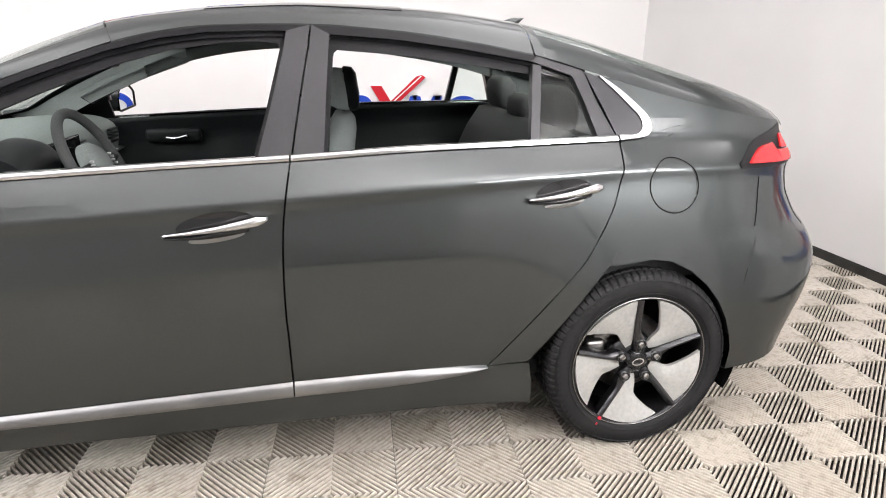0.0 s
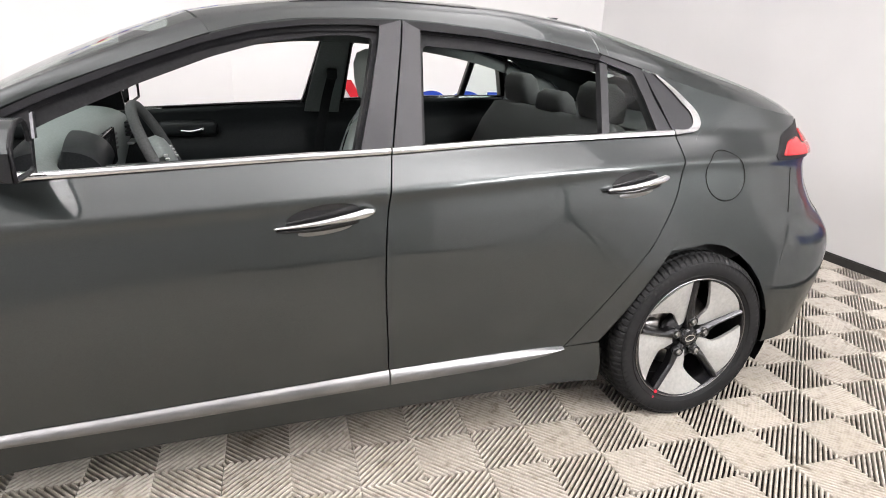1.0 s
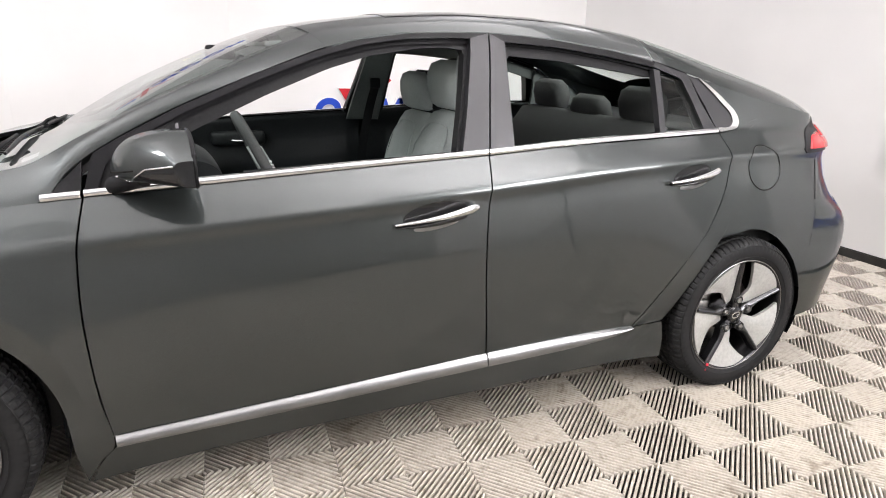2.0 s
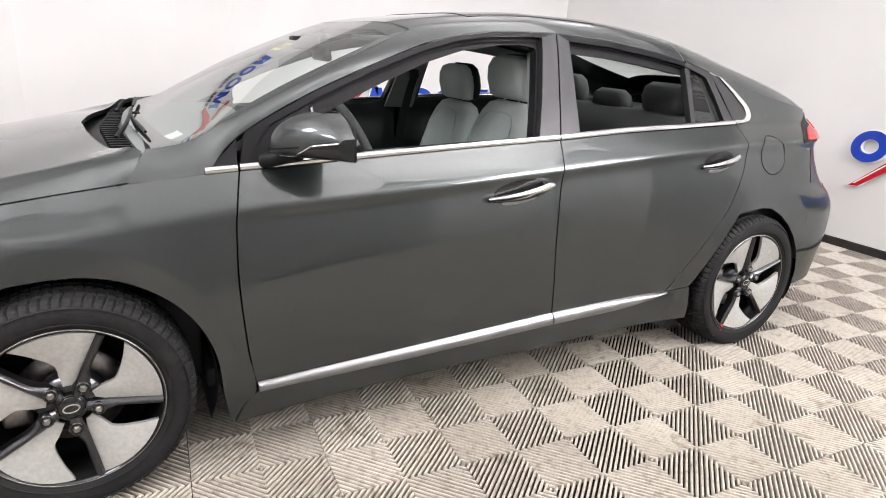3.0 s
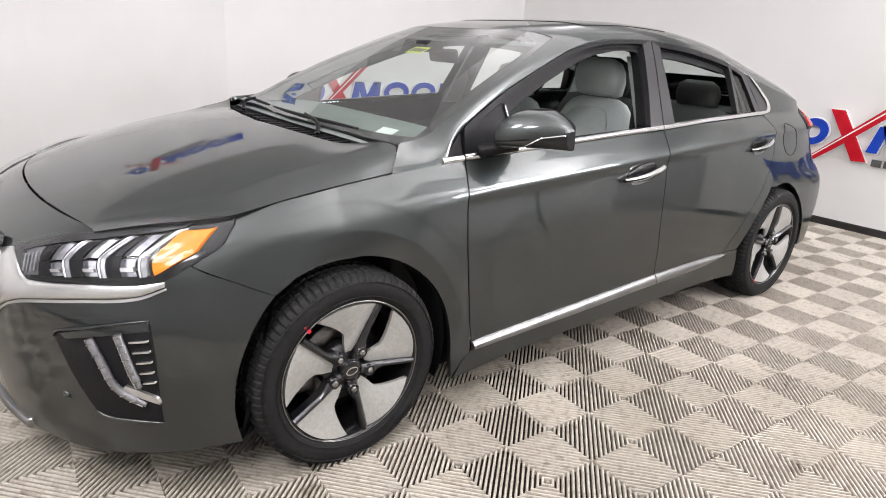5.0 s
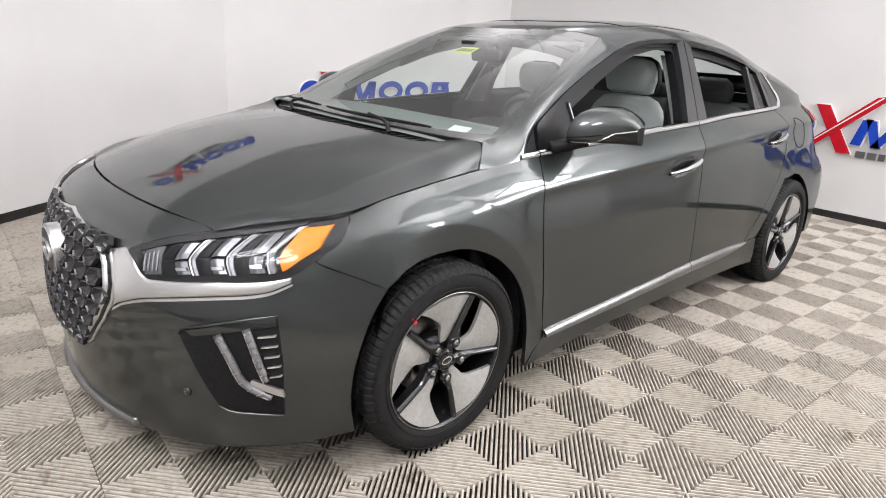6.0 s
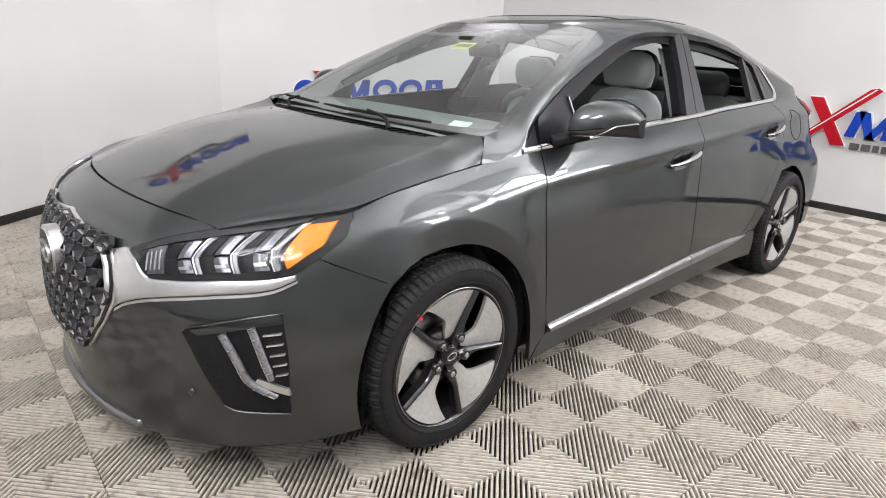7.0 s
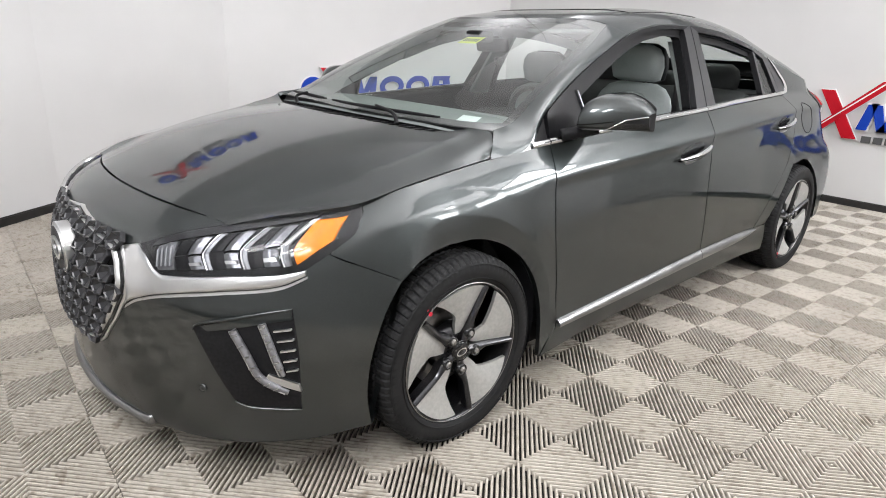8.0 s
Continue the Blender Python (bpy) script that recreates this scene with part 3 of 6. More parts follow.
G = .0025
DOOR_FRONT = [(-.866, .252), (-.888, .40), (-.901, .60), (-.899, .72), (-.894, .79), (-.884, .85), (-.871, .909)]
B_LINE = [(.241, .284), (.238, .40), (.231, .6), (.236, .78), (.249, .886), (.263, .972)]
REAR_LINE = [(.838, .334), (.878, .374), (1.006, .515), (1.137, .665), (1.195, .765), (1.228, .835), (1.252, .915), (1.268, .966), (1.285, 1.011)]
WAIST_F = [(-.871, .909), (-.48, .932), (-.1, .954), (.263, .972)]
WAIST_R = [(.263, .972), (.6, .992), (.977, 1.003), (1.285, 1.011)]
FOOT_F = [(-.866, .252), (-.4, .262), (.241, .284)]
FOOT_R = [(.241, .284), (.57, .297), (.75, .312), (.838, .334)]


def moved(pts, dx):
    return [(x + dx, z) for x, z in pts]


for sgn in (1, -1):
    fd = side_panel("front_door", moved(FOOT_F, 0), WAIST_F, moved(DOOR_FRONT, G), moved(B_LINE, -G), sgn, PAINT, CAR, 44, 110, label="dark grey painted front door with its window down")
    rd = side_panel("rear_door", FOOT_R, WAIST_R, moved(B_LINE, G), moved(REAR_LINE, -G), sgn, PAINT, CAR, 44, 110, label="dark grey painted rear door with its window down")
    # sill under the doors
    side_panel("sill", [(-.935, .150), (-.58, .176), (.2, .188), (.7, .196), (.985, .190)],
               [(-.866, .249), (-.4, .259), (.241, .281), (.57, .294), (.75, .309), (.838, .331), (.972, .338)],
               [(-.935, .150), (-.905, .21), (-.866, .249)], [(.985, .190), (.985, .26), (.972, .338)], sgn, PAINT, CAR, 50, 6, label="painted sill")
    # front wing
    foot = [(-1.585, .606), (-1.52, .642), (-1.45, .662), (-1.38, .668)] + [(x, z - .012 * max(0.0, (z - WHEEL_Z) / ARCH) ** 2) for x, z in arc(-1.34, ARCH + .003, 84, 4, 24)] + [(-.962, .25), (-.945, .155)]
    side_panel("front_wing", foot, [(-1.650, .811), (-1.5, .838), (-1.35, .859), (-1.156, .884), (-.963, .902), (-.872, .908)],
               [(-1.585, .606), (-1.70, .664), (-1.777, .703), (-1.75, .718), (-1.70, .744), (-1.658, .785), (-1.650, .811)],
               [(-.945, .155), (-.91, .21), (-.871, .252)] + moved(DOOR_FRONT, -G)[1:], sgn, PAINT, CAR, 90, 50, smooth=(0, 1, 0, 1), label="painted front wing", tuck=-1.345)
    # rear quarter
    foot = [(.841, .331), (.972, .341)] + arc(1.345, ARCH - .004, 174, 112, 14)[1:] + [(1.29, .654), (1.36, .664), (1.43, .655), (1.50, .620), (1.555, .575), (1.60, .52), (1.632, .46), (1.652, .40)]
    quarter_rear = [(1.652, .40), (1.692, .6), (1.73, .75), (1.752, .90), (1.80, .965), (1.93, 1.035), (2.03, 1.055)]
    quarter_top = [(1.239, 1.213), (1.5, rail_z(1.5)), (1.8, rail_z(1.8)), (2.03, 1.055)]
    quarter_front = moved(REAR_LINE, G) + [(1.385, 1.024), (1.408, 1.05), (1.400, 1.085), (1.36, 1.127), (1.313, 1.166), (1.275, 1.192), (1.239, 1.213)]
    side_panel("rear_wing", foot, quarter_top, quarter_front, quarter_rear, sgn, PAINT, CAR, 90, 110, smooth=(0, 1, 0, 0), label="painted rear wing")
    # door frames
    outer_f = [(-.868, .918), (-.845, 1.01)] + [(x, rail_z(x) - .004) for x in (-.78, -.629, -.43, -.245, -.109, .054, .2)] + [(.331, 1.343), (.322, 1.28), (.29, 1.12), (.265, .985)]
    inner_f = [(-.838, .922), (-.815, .985)] + [(x + .015, rail_z(x) - .017) for x in (-.78, -.629, -.43, -.245, -.109, .054, .17)] + [(.264, 1.325), (.256, 1.28), (.215, 1.12), (.175, .985)]
    strip("window_frame", outer_f[:-3], inner_f[:-3], sgn, FRAME_DARK, fd, 80, .001, .05, 2, "black window frame", smooth=False)
    strip("pillar_cover", outer_f[-4:], inner_f[-4:], sgn, FRAME, fd, 30, .002, .05, 2, "dark grey pillar cover", smooth=False)
    outer_r = [(.271, .985), (.296, 1.12), (.328, 1.28), (.337, 1.343)] + [(x, rail_z(x) - .004) for x in (.45, .6, .85, 1.03)] + [(1.185, 1.224), (1.22, 1.13), (1.28, 1.022)]
    inner_r = [(.358, .995), (.368, 1.12), (.383, 1.28), (.388, 1.318), (.45, 1.315), (.6, 1.306), (.80, 1.282), (1.012, 1.25), (1.145, 1.208), (1.178, 1.13), (1.214, 1.025)]
    strip("window_frame", outer_r[3:8], inner_r[3:8], sgn, FRAME_DARK, rd, 60, .001, .05, 2, "black window frame", smooth=False)
    strip("pillar_cover", outer_r[:4], inner_r[:4], sgn, FRAME, rd, 30, .002, .05, 2, "dark grey pillar cover", smooth=False)
    strip("rear_frame", outer_r[7:], inner_r[7:], sgn, FRAME, rd, 30, .002, .05, 2, "dark grey rear frame", smooth=False)
    strip("window_divider", [(1.013, 1.242), (.985, 1.02)], [(1.042, 1.238), (1.014, 1.022)], sgn, FRAME, rd, 10, .002, .03)
    strip("quarter_glass", [(1.036, 1.236), (1.012, 1.022)], [(1.152, 1.212), (1.216, 1.024)], sgn, GLASS, rd, 10, -.008, .004, 4, "tinted quarter glass")
    # black seal behind the roof rail
    strip("rail_seal", [(x, rail_z(x) - .03) for x in (-.95, -.84, -.63, -.43, -.245, -.1, .05, .33, .6, .85, 1.03, 1.2)], [(x, rail_z(x) + .012) for x in (-.95, -.84, -.63, -.43, -.245, -.1, .05, .33, .6, .85, 1.03, 1.2)], sgn, BLACK, CAR, 60, -.014, .03, 2)
    # black window seals
    seal_in = [(x + .035, rail_z(x) - d) for x, d in ((-.74, .058), (-.629, .054), (-.43, .048), (-.245, .043), (-.109, .039), (.054, .037), (.15, .037))] + [(.246, 1.298), (.20, 1.12), (.160, .985)]
    seal_out = [(x + .015, rail_z(x) - .015) for x in (-.76, -.629, -.43, -.245, -.109, .054, .17)] + [(.266, 1.327), (.217, 1.12), (.177, .985)]
    strip("window_seal", seal_out, seal_in, sgn, BLACK, fd, 60, -.022, .04, 2, smooth=False)
    seal_out = [(.356, .99), (.366, 1.12), (.381, 1.28), (.386, 1.320), (.45, 1.317), (.6, 1.308), (.80, 1.284), (1.014, 1.252)]
    seal_in = [(.372, .99), (.382, 1.12), (.396, 1.27), (.403, 1.285), (.45, 1.282), (.6, 1.273), (.80, 1.25), (1.01, 1.222)]
    strip("window_seal", seal_out, seal_in, sgn, BLACK, rd, 60, -.022, .04, 2, smooth=False)
    side_panel("mirror_base", [(-.858, .927), (-.75, .930), (-.635, .935)], [(-.835, 1.0), (-.74, 1.045), (-.645, 1.09)], [(-.858, .927), (-.835, 1.0)], [(-.635, .935), (-.645, 1.09)], sgn, BLACK, fd, 12, 8, -.008, .02, "black mirror base plate")
    strip("window_post", [(-.637, 1.02), (-.642, 1.078)], [(-.630, 1.02), (-.635, 1.082)], sgn, LAMP_GREY, fd, 10, .001, .02, 2, "bright window channel")
    side_panel("front_corner", [(-.958, .921), (-.92, .924), (-.874, .927)], [(-.94, .932), (-.91, .955), (-.868, .995)], [(-.958, .921), (-.94, .932)], [(-.874, .927), (-.868, .995)], sgn, BLACK, CAR, 10, 6, -.002, .02, "black corner trim")
    strip("window_seal", [(-.48, .9375), (.255, .978)], [(-.48, .957), (.255, .993)], sgn, BLACK, fd, 20, -.012, .02)
    # chrome along the waist
    for nm, pts, parent in (("chrome_strip", [(-.868, .911), (-.48, .934), (-.1, .956), (.261, .9745)], fd), ("chrome_strip", [(.266, .9745), (.6, .994), (.977, 1.0055), (1.282, 1.0135)], rd),
                            ("chrome_strip", [(-.963, .9035), (-.92, .9065), (-.875, .909)], CAR)):
        hi = [(x, z + .0165) for x, z in pts]
        bm = bmesh.new()
        a, b = way(pts), way(hi)
        rows = grid(bm, lambda u, v: skin(*(a(u).lerp(b(u), v))[:2], sgn, .004 + .005 * math.sin(math.pi * v)), 40, 6)
        flange(bm, rim_of(rows), inward(sgn, .012))
        bmesh.ops.recalc_face_normals(bm, faces=bm.faces)
        part(nm, bm, CHROME, parent, "bright chrome strip")
    strip("chrome_hook", [(1.289, 1.0135), (1.385, 1.026), (1.406, 1.05), (1.398, 1.085), (1.36, 1.125), (1.313, 1.164), (1.275, 1.190), (1.243, 1.209)],
          [(1.289, 1.030), (1.352, 1.032), (1.374, 1.052), (1.368, 1.085), (1.341, 1.113), (1.301, 1.153), (1.268, 1.182), (1.241, 1.205)], sgn, CHROME, CAR, 60, .005, .02, 3, "chrome window surround")
    strip("pillar_cover", [(1.288, 1.030), (1.351, 1.033), (1.373, 1.052), (1.367, 1.085), (1.340, 1.113), (1.300, 1.153), (1.267, 1.182), (1.236, 1.208)],
          [(1.283, 1.031), (1.275, 1.045), (1.268, 1.06), (1.256, 1.085), (1.245, 1.11), (1.224, 1.15), (1.205, 1.19), (1.190, 1.222)], sgn, FRAME, CAR, 50, .0, .02, 6, "satin dark grey pillar cover")
    # chrome at the door feet
    for pts, hi, parent in (([(-.864, .257), (-.4, .264), (.239, .287)], [(-.866, .283), (-.4, .299), (.239, .329)], fd),
                            ([(.244, .287), (.57, .299), (.75, .316), (.836, .334)], [(.244, .3295), (.57, .338), (.75, .339), (.836, .3365)], rd)):
        a, b = way(pts), way(hi)
        bm = bmesh.new()
        rows = grid(bm, lambda u, v: skin(*(a(u).lerp(b(u), v))[:2], sgn, .003 + .016 * math.sin(math.pi * min(1, v * .62 + .38)) ** .7), 50, 8)
        flange(bm, rim_of(rows), inward(sgn, .012))
        bmesh.ops.recalc_face_normals(bm, faces=bm.faces)
        part("foot_moulding", bm, MOULDING, parent, "satin silver moulding")


# ---- roof, screens ----
def crown(x, v, sgn=1, drop=0.0):
    """The top of the car between its side rails: v from -1 (driver's side) to 1."""
    zr, zt = rail_z(x), top_z(x)
    w = side(x, zr)
    return Vector((x, v * w, zr + (zt - zr) * (1 - abs(v) ** 5.5) - drop))


HEAD_V = .86
def head_x(v):
    return -.315 + .10 * abs(v) ** 2.5


def roof_at(u, v, drop=0.0):
    w = 2 * v - 1
    x0 = head_x(w) + .006
    return crown(x0 + (1.02 - x0) * u, w, drop=drop)


bm = bmesh.new()
rows = grid(bm, roof_at, 50, 48)
flange(bm, rim_of(rows), lambda co: (0, 0, -.02))
bmesh.ops.recalc_face_normals(bm, faces=bm.faces)
part("roof", bm, PAINT, CAR, "painted roof")

bm = bmesh.new()
rows = grid(bm, lambda u, v: crown(.02 + .60 * u, -.78 + 1.56 * v) + Vector((0, 0, .0025)), 24, 30)
flange(bm, rim_of(rows), lambda co: (0, 0, -.012))
bmesh.ops.recalc_face_normals(bm, faces=bm.faces)
part("sunroof", bm, GLOSS, CAR, "dark tinted glass sunroof")

cowl_x = curve((0, -1.235), (.47, -1.185), (.66, -1.125), (.714, -1.085))
cowl_z = curve((0, .950), (.47, .953), (.714, .962))
foot_x = curve((0, -1.135), (.47, -1.10), (.62, -1.09), (.718, -1.09))
foot_z = curve((0, .955), (.47, .957), (.718, .962))
EDGE = [(-1.09, -.718, .962), (-.99, -.703, .987), (-.88, -.682, 1.045), (-.70, -.648, 1.135), (-.45, -.592, 1.243), (-.225, -.545, 1.330)]


def mirrored(pts):
    return [(x, -y, z) for x, y, z in pts]


header = [tuple(crown(head_x(v), v)) for v in [-HEAD_V + 2 * HEAD_V * i / 12 for i in range(13)]]
EDGE[-1] = header[0]
base = [(foot_x(abs(y)), y, foot_z(abs(y))) for y in [-.718 + 1.436 * i / 12 for i in range(13)]]
screen = coons(way(base), way(header), way(EDGE), way(mirrored(EDGE)))


def screen_at(u, v, off=0.0):
    """The windscreen: bulged a little, moved out by off."""
    p = screen(u, v)
    n = Vector((-.52, .25 * (u - .5), .85)).normalized()
    return p + n * (off + .02 * 4 * v * (1 - v) * (1 - (2 * u - 1) ** 2) ** .5)


bm = bmesh.new()
rows = grid(bm, screen_at, 40, 24)
bmesh.ops.recalc_face_normals(bm, faces=bm.faces)
part("windscreen", bm, SCREEN, CAR, "clear sloping windscreen")
# black printed border of the screen
bm = bmesh.new()
for f in (lambda u, v: screen_at(u, (.06 + .05 * abs(2 * u - 1) ** 8) * v, -.0065), lambda u, v: screen_at(u, 1 - (.06 + .04 * abs(2 * u - 1) ** 8) * v, -.0065),
          lambda u, v: screen_at(.030 * v, u, -.0066), lambda u, v: screen_at(1 - .030 * v, u, -.0066)):
    grid(bm, f, 48, 2)
part("screen_border", bm, BLACK, CAR, "black printed screen border")

for sgn in (1, -1):
    # pillar beside the screen, down to the wing
    low = [(-1.158, .886), (-1.06, .894), (-.964, .9055)]
    lo = [tuple(skin(x, z, 1)) for x, z in low] + [tuple(skin(x, rail_z(x), 1)) for x in (-.9, -.841, -.74, -.629, -.53, -.43, -.34, -.245, -.20)]
    hi = [(-1.106, -.722, .969)] + EDGE[1:]
    a, b = way(lo), way(hi)
    bm = bmesh.new()

    def pillar_at(u, v):
        p = a(u).lerp(b(u), v)
        p = p + Vector((-.3, -.75, .6)) * .012 * 4 * v * (1 - v) * min(1, .25 + 2.5 * u)
        k = max(0.0, (u - .55) / .45)
        w = 1 - (1 - HEAD_V) * v
        p = p.lerp(crown(head_x(w) + .005, -w), k * k * (3 - 2 * k))
        return Vector((p.x, p.y * sgn, p.z))
    rows = grid(bm, pillar_at, 60, 8)
    flange(bm, rim_of(rows), lambda co: (.01, .012 * sgn, -.012))
    bmesh.ops.recalc_face_normals(bm, faces=bm.faces)
    part("front_pillar", bm, PAINT, CAR, "painted front pillar")

# tailgate: glass above, painted below
def hatch(u, v, x0, x1, w0, w1, drop=0.0):
    x = x0 + (x1 - x0) * u
    return crown(x, w0 + (w1 - w0) * v, drop=drop)


bm = bmesh.new()
grid(bm, lambda u, v: hatch(u, v, 1.06, 1.80, -.84, .84), 30, 30)
bmesh.ops.recalc_face_normals(bm, faces=bm.faces)
part("rear_window", bm, GLASS, CAR, "sloping rear window")
bm = bmesh.new()
grid(bm, lambda u, v: hatch(u, v, 1.026, 1.06, -1, 1), 4, 40)
grid(bm, lambda u, v: hatch(u, v, 1.80, 2.05, -1, 1), 8, 40)
grid(bm, lambda u, v: hatch(u, v, 1.06, 1.80, -1, -.84), 30, 6)
grid(bm, lambda u, v: hatch(u, v, 1.06, 1.80, .84, 1), 30, 6)
# rear face below the spoiler
def tail_at(u, v):
    a = .62 + (math.pi - 1.24) * u
    return wrap(a, .72 + .33 * v, 1)
grid(bm, tail_at, 50, 16)
tidy(bm)
part("tailgate", bm, PAINT, CAR, "painted tailgate")
# lip of the spoiler
bm = bmesh.new()
grid(bm, lambda u, v: Vector(crown(2.04, -1 + 2 * u)) + Vector((.03 * v + .03 * v * (1 - (2 * u - 1) ** 2), 0, -.03 * v * v + .004)), 40, 4)
grid(bm, lambda u, v: Vector(crown(2.04, -1 + 2 * u)) + Vector((.03 * v + .03 * v * (1 - (2 * u - 1) ** 2), 0, -.03 * v * v - .02)), 40, 4)
tidy(bm)
part("spoiler", bm, PAINT, CAR, "painted spoiler lip")

HALF = math.pi / 2
# inner skin behind the rear seams
def tail_start(z):
    return max(.012, turn_of(1.70 if z < .75 else 1.70 - 1.0 * (z - .75), z))


bm = bmesh.new()
grid(bm, lambda u, v: wrap(HALF - (HALF - tail_start(.30 + .745 * v)) * math.copysign(abs(1 - 2 * u) ** .35, 1 - 2 * u), .30 + .745 * v, 1, 1, -.002), 90, 40)
bmesh.ops.recalc_face_normals(bm, faces=bm.faces)
part("tail_skin", bm, PAINT, CAR, "painted tail")
# rear bumper
bm = bmesh.new()
bumper_edge = curve((.27, 1.660), (.34, 1.666), (.40, 1.654), (.6, 1.694), (.72, 1.73))


def rear_bumper(u, v):
    low = .272 + .05 * (1 - abs(2 * u - 1) ** 3)
    z = low + (.72 - low) * v
    edge = turn_of(bumper_edge(z), z)
    a = edge + (math.pi - 2 * edge) * u
    return wrap(a, z, 1)
rows = grid(bm, rear_bumper, 60, 26)
flange(bm, rows[0], lambda co: (-.06, -.06 * (1 if co[1] > 0 else -1), .01))
bmesh.ops.recalc_face_normals(bm, faces=bm.faces)
part("rear_bumper", bm, PAINT, CAR, "painted rear bumper")
for sgn in (1, -1):
    side_panel("corner_panel", [(1.695, .72), (1.73, .72), (1.85, .72)], [(1.80, .958), (1.82, .958), (1.86, .958)], [(1.695, .72), (1.73, .76), (1.754, .90), (1.80, .958)], [(1.85, .72), (1.86, .85), (1.86, .958)], sgn, PAINT, CAR, 10, 16, -.001)
    # tail lamps
    tl = thing("tail_light", "", "")
    tl.parent = CAR
    for nm, mat, bot, top, l, r, off, lab in (
            ("housing", BLACK, [(1.672, .935), (1.80, .935), (1.93, .937)], [(1.665, .948), (1.77, 1.005), (1.955, 1.055)], [(1.672, .935), (1.665, .948)], [(1.93, .937), (1.955, 1.055)], .004, "black lamp housing"),
            ("red_lens", RED, [(1.70, .945), (1.77, .945), (1.85, .945)], [(1.72, .958), (1.77, .982), (1.845, .995)], [(1.70, .945), (1.72, .958)], [(1.85, .945), (1.845, .995)], .012, "red lens"),
            ("red_lens", RED, [(1.85, .945), (1.89, .945), (1.925, .945)], [(1.85, .975), (1.89, .975), (1.925, .975)], [(1.85, .945), (1.85, .975)], [(1.925, .945), (1.925, .975)], .012, "red lens"),
            ("red_lens", RED, [(1.875, .98), (1.895, .98), (1.92, .98)], [(1.90, 1.0), (1.91, 1.012), (1.93, 1.02)], [(1.875, .98), (1.90, 1.0)], [(1.92, .98), (1.93, 1.02)], .012, "red lens")):
        side_panel(nm, bot, top, l, r, sgn, mat, tl, 14, 8, off, .01, lab)

# ---- hood ----
hood_edge = [(-1.955, .600, .763), (-1.86, .672, .7875), (-1.75, .735, .803), (-1.655, .768, .8145), (-1.5, .767, .842), (-1.35, .762, .863), (-1.150, .760, .889)]
edge_way = way(hood_edge)
mid_x = curve((0, -2.043), (1, -1.25))


def hood_form(x, y):
    """The broad sheet of the hood: nearly flat in the middle, falling away to the nose and the sides."""
    k, q = x + 1.6, y * y
    return (.8986 + .207 * k - .1515 * k * k + .0553 * k ** 3 + .0273 * k ** 4 + q * (-.051 - .0205 * k - .2028 * k * k) + q * q * (-.1168 + .3371 * k))


def front_z(s):
    return .7755 - .0125 * s ** 2.2


def front_x(s):
    """Where the hood meets the nose."""
    return end_point(turn_of_y(.6 * s, front_z(s)), front_z(s))[0]


def hood_at(u, v, drop=0.0):
    e = edge_way(u)
    w = 2 * v - 1
    s = abs(w)
    x = mid_x(u) + (e.x - mid_x(u)) * s ** 2.2
    x += (1 - u) ** 5 * (front_x(s) + .004 - (mid_x(0) + (edge_way(0).x - mid_x(0)) * s ** 2.2)) * (1 - s ** 8)
    if u > .9:
        x += (cowl_x(s * .74) - .012 - .035 * max(0, 1 - (s * .74 / .56) ** 2) - x) * ((u - .9) / .1) * (1 if s < .94 else (1 - s) / .06)
    y = e.y * s
    z = hood_form(x, y)
    k = max(0.0, (s - .86) / .14)
    z += (e.z - hood_form(e.x, e.y)) * k ** 1.7
    fade = min(1.0, u / .12) * min(1.0, max(0.0, (.97 - u) / .25))
    z += .0045 * fade * math.exp(-math.sqrt((s - .865) ** 2 + .00002) / .045)
    sweep = math.exp(-((s - .95) / .18) ** 2) if s < .95 else 1 - ((s - .95) / .05) ** 2
    z += .046 * max(0.0, (u - .62) / .38) ** 3 * sweep
    z += (1 - u) ** 12 * (front_z(s) - hood_form(front_x(s), .6 * s)) * (1 - s ** 8)
    return Vector((x, e.y * w, z - drop))


bm = bmesh.new()
rows = grid(bm, hood_at, 60, 120)
flange(bm, rim_of(rows), lambda co: (.004 if co[0] < -1.9 else 0, -.008 * (1 if co[1] > 0 else -1) if abs(co[1]) > .55 else 0, -.016))
bmesh.ops.recalc_face_normals(bm, faces=bm.faces)
part("hood", bm, PAINT, CAR, "painted hood")

# ---- front bumper ----
def on_side(pts):
    return [(turn_of(x, z), z) for x, z in pts]


def on_front(pts):
    return [(turn_of_y(y, z), z) for y, z in pts]


bump_top = way(on_side([(-1.585, .605), (-1.70, .663), (-1.777, .702), (-1.84, .735), (-1.90, .760)]) + on_front([(.6 * k, front_z(k) - .001) for k in (1, .93, .85, .75, .6, .45, .3, .15, 0)]), False)
bump_foot = way(on_side([(-1.692, .190), (-1.75, .188), (-1.84, .174), (-1.92, .166)]) + on_front([(.62, .150), (.45, .143), (.2, .138), (0, .138)]), False)
bump_arch = way(on_side([(-1.692, .190), (-1.708, .26), (-1.712, .33), (-1.700, .42), (-1.667, .50), (-1.628, .56), (-1.585, .605)]))
half_skin = coons(bump_foot, bump_top, bump_arch, way([(HALF, .138), (HALF, .4), (HALF, .6), (HALF, .7745)], False))


def bumper_at(u, v):
    p = half_skin(2 * u if u <= .5 else 2 - 2 * u, v)
    p = wrap(min(p[0], HALF), p[1])
    return p if u <= .5 else Vector((p.x, -p.y, p.z))


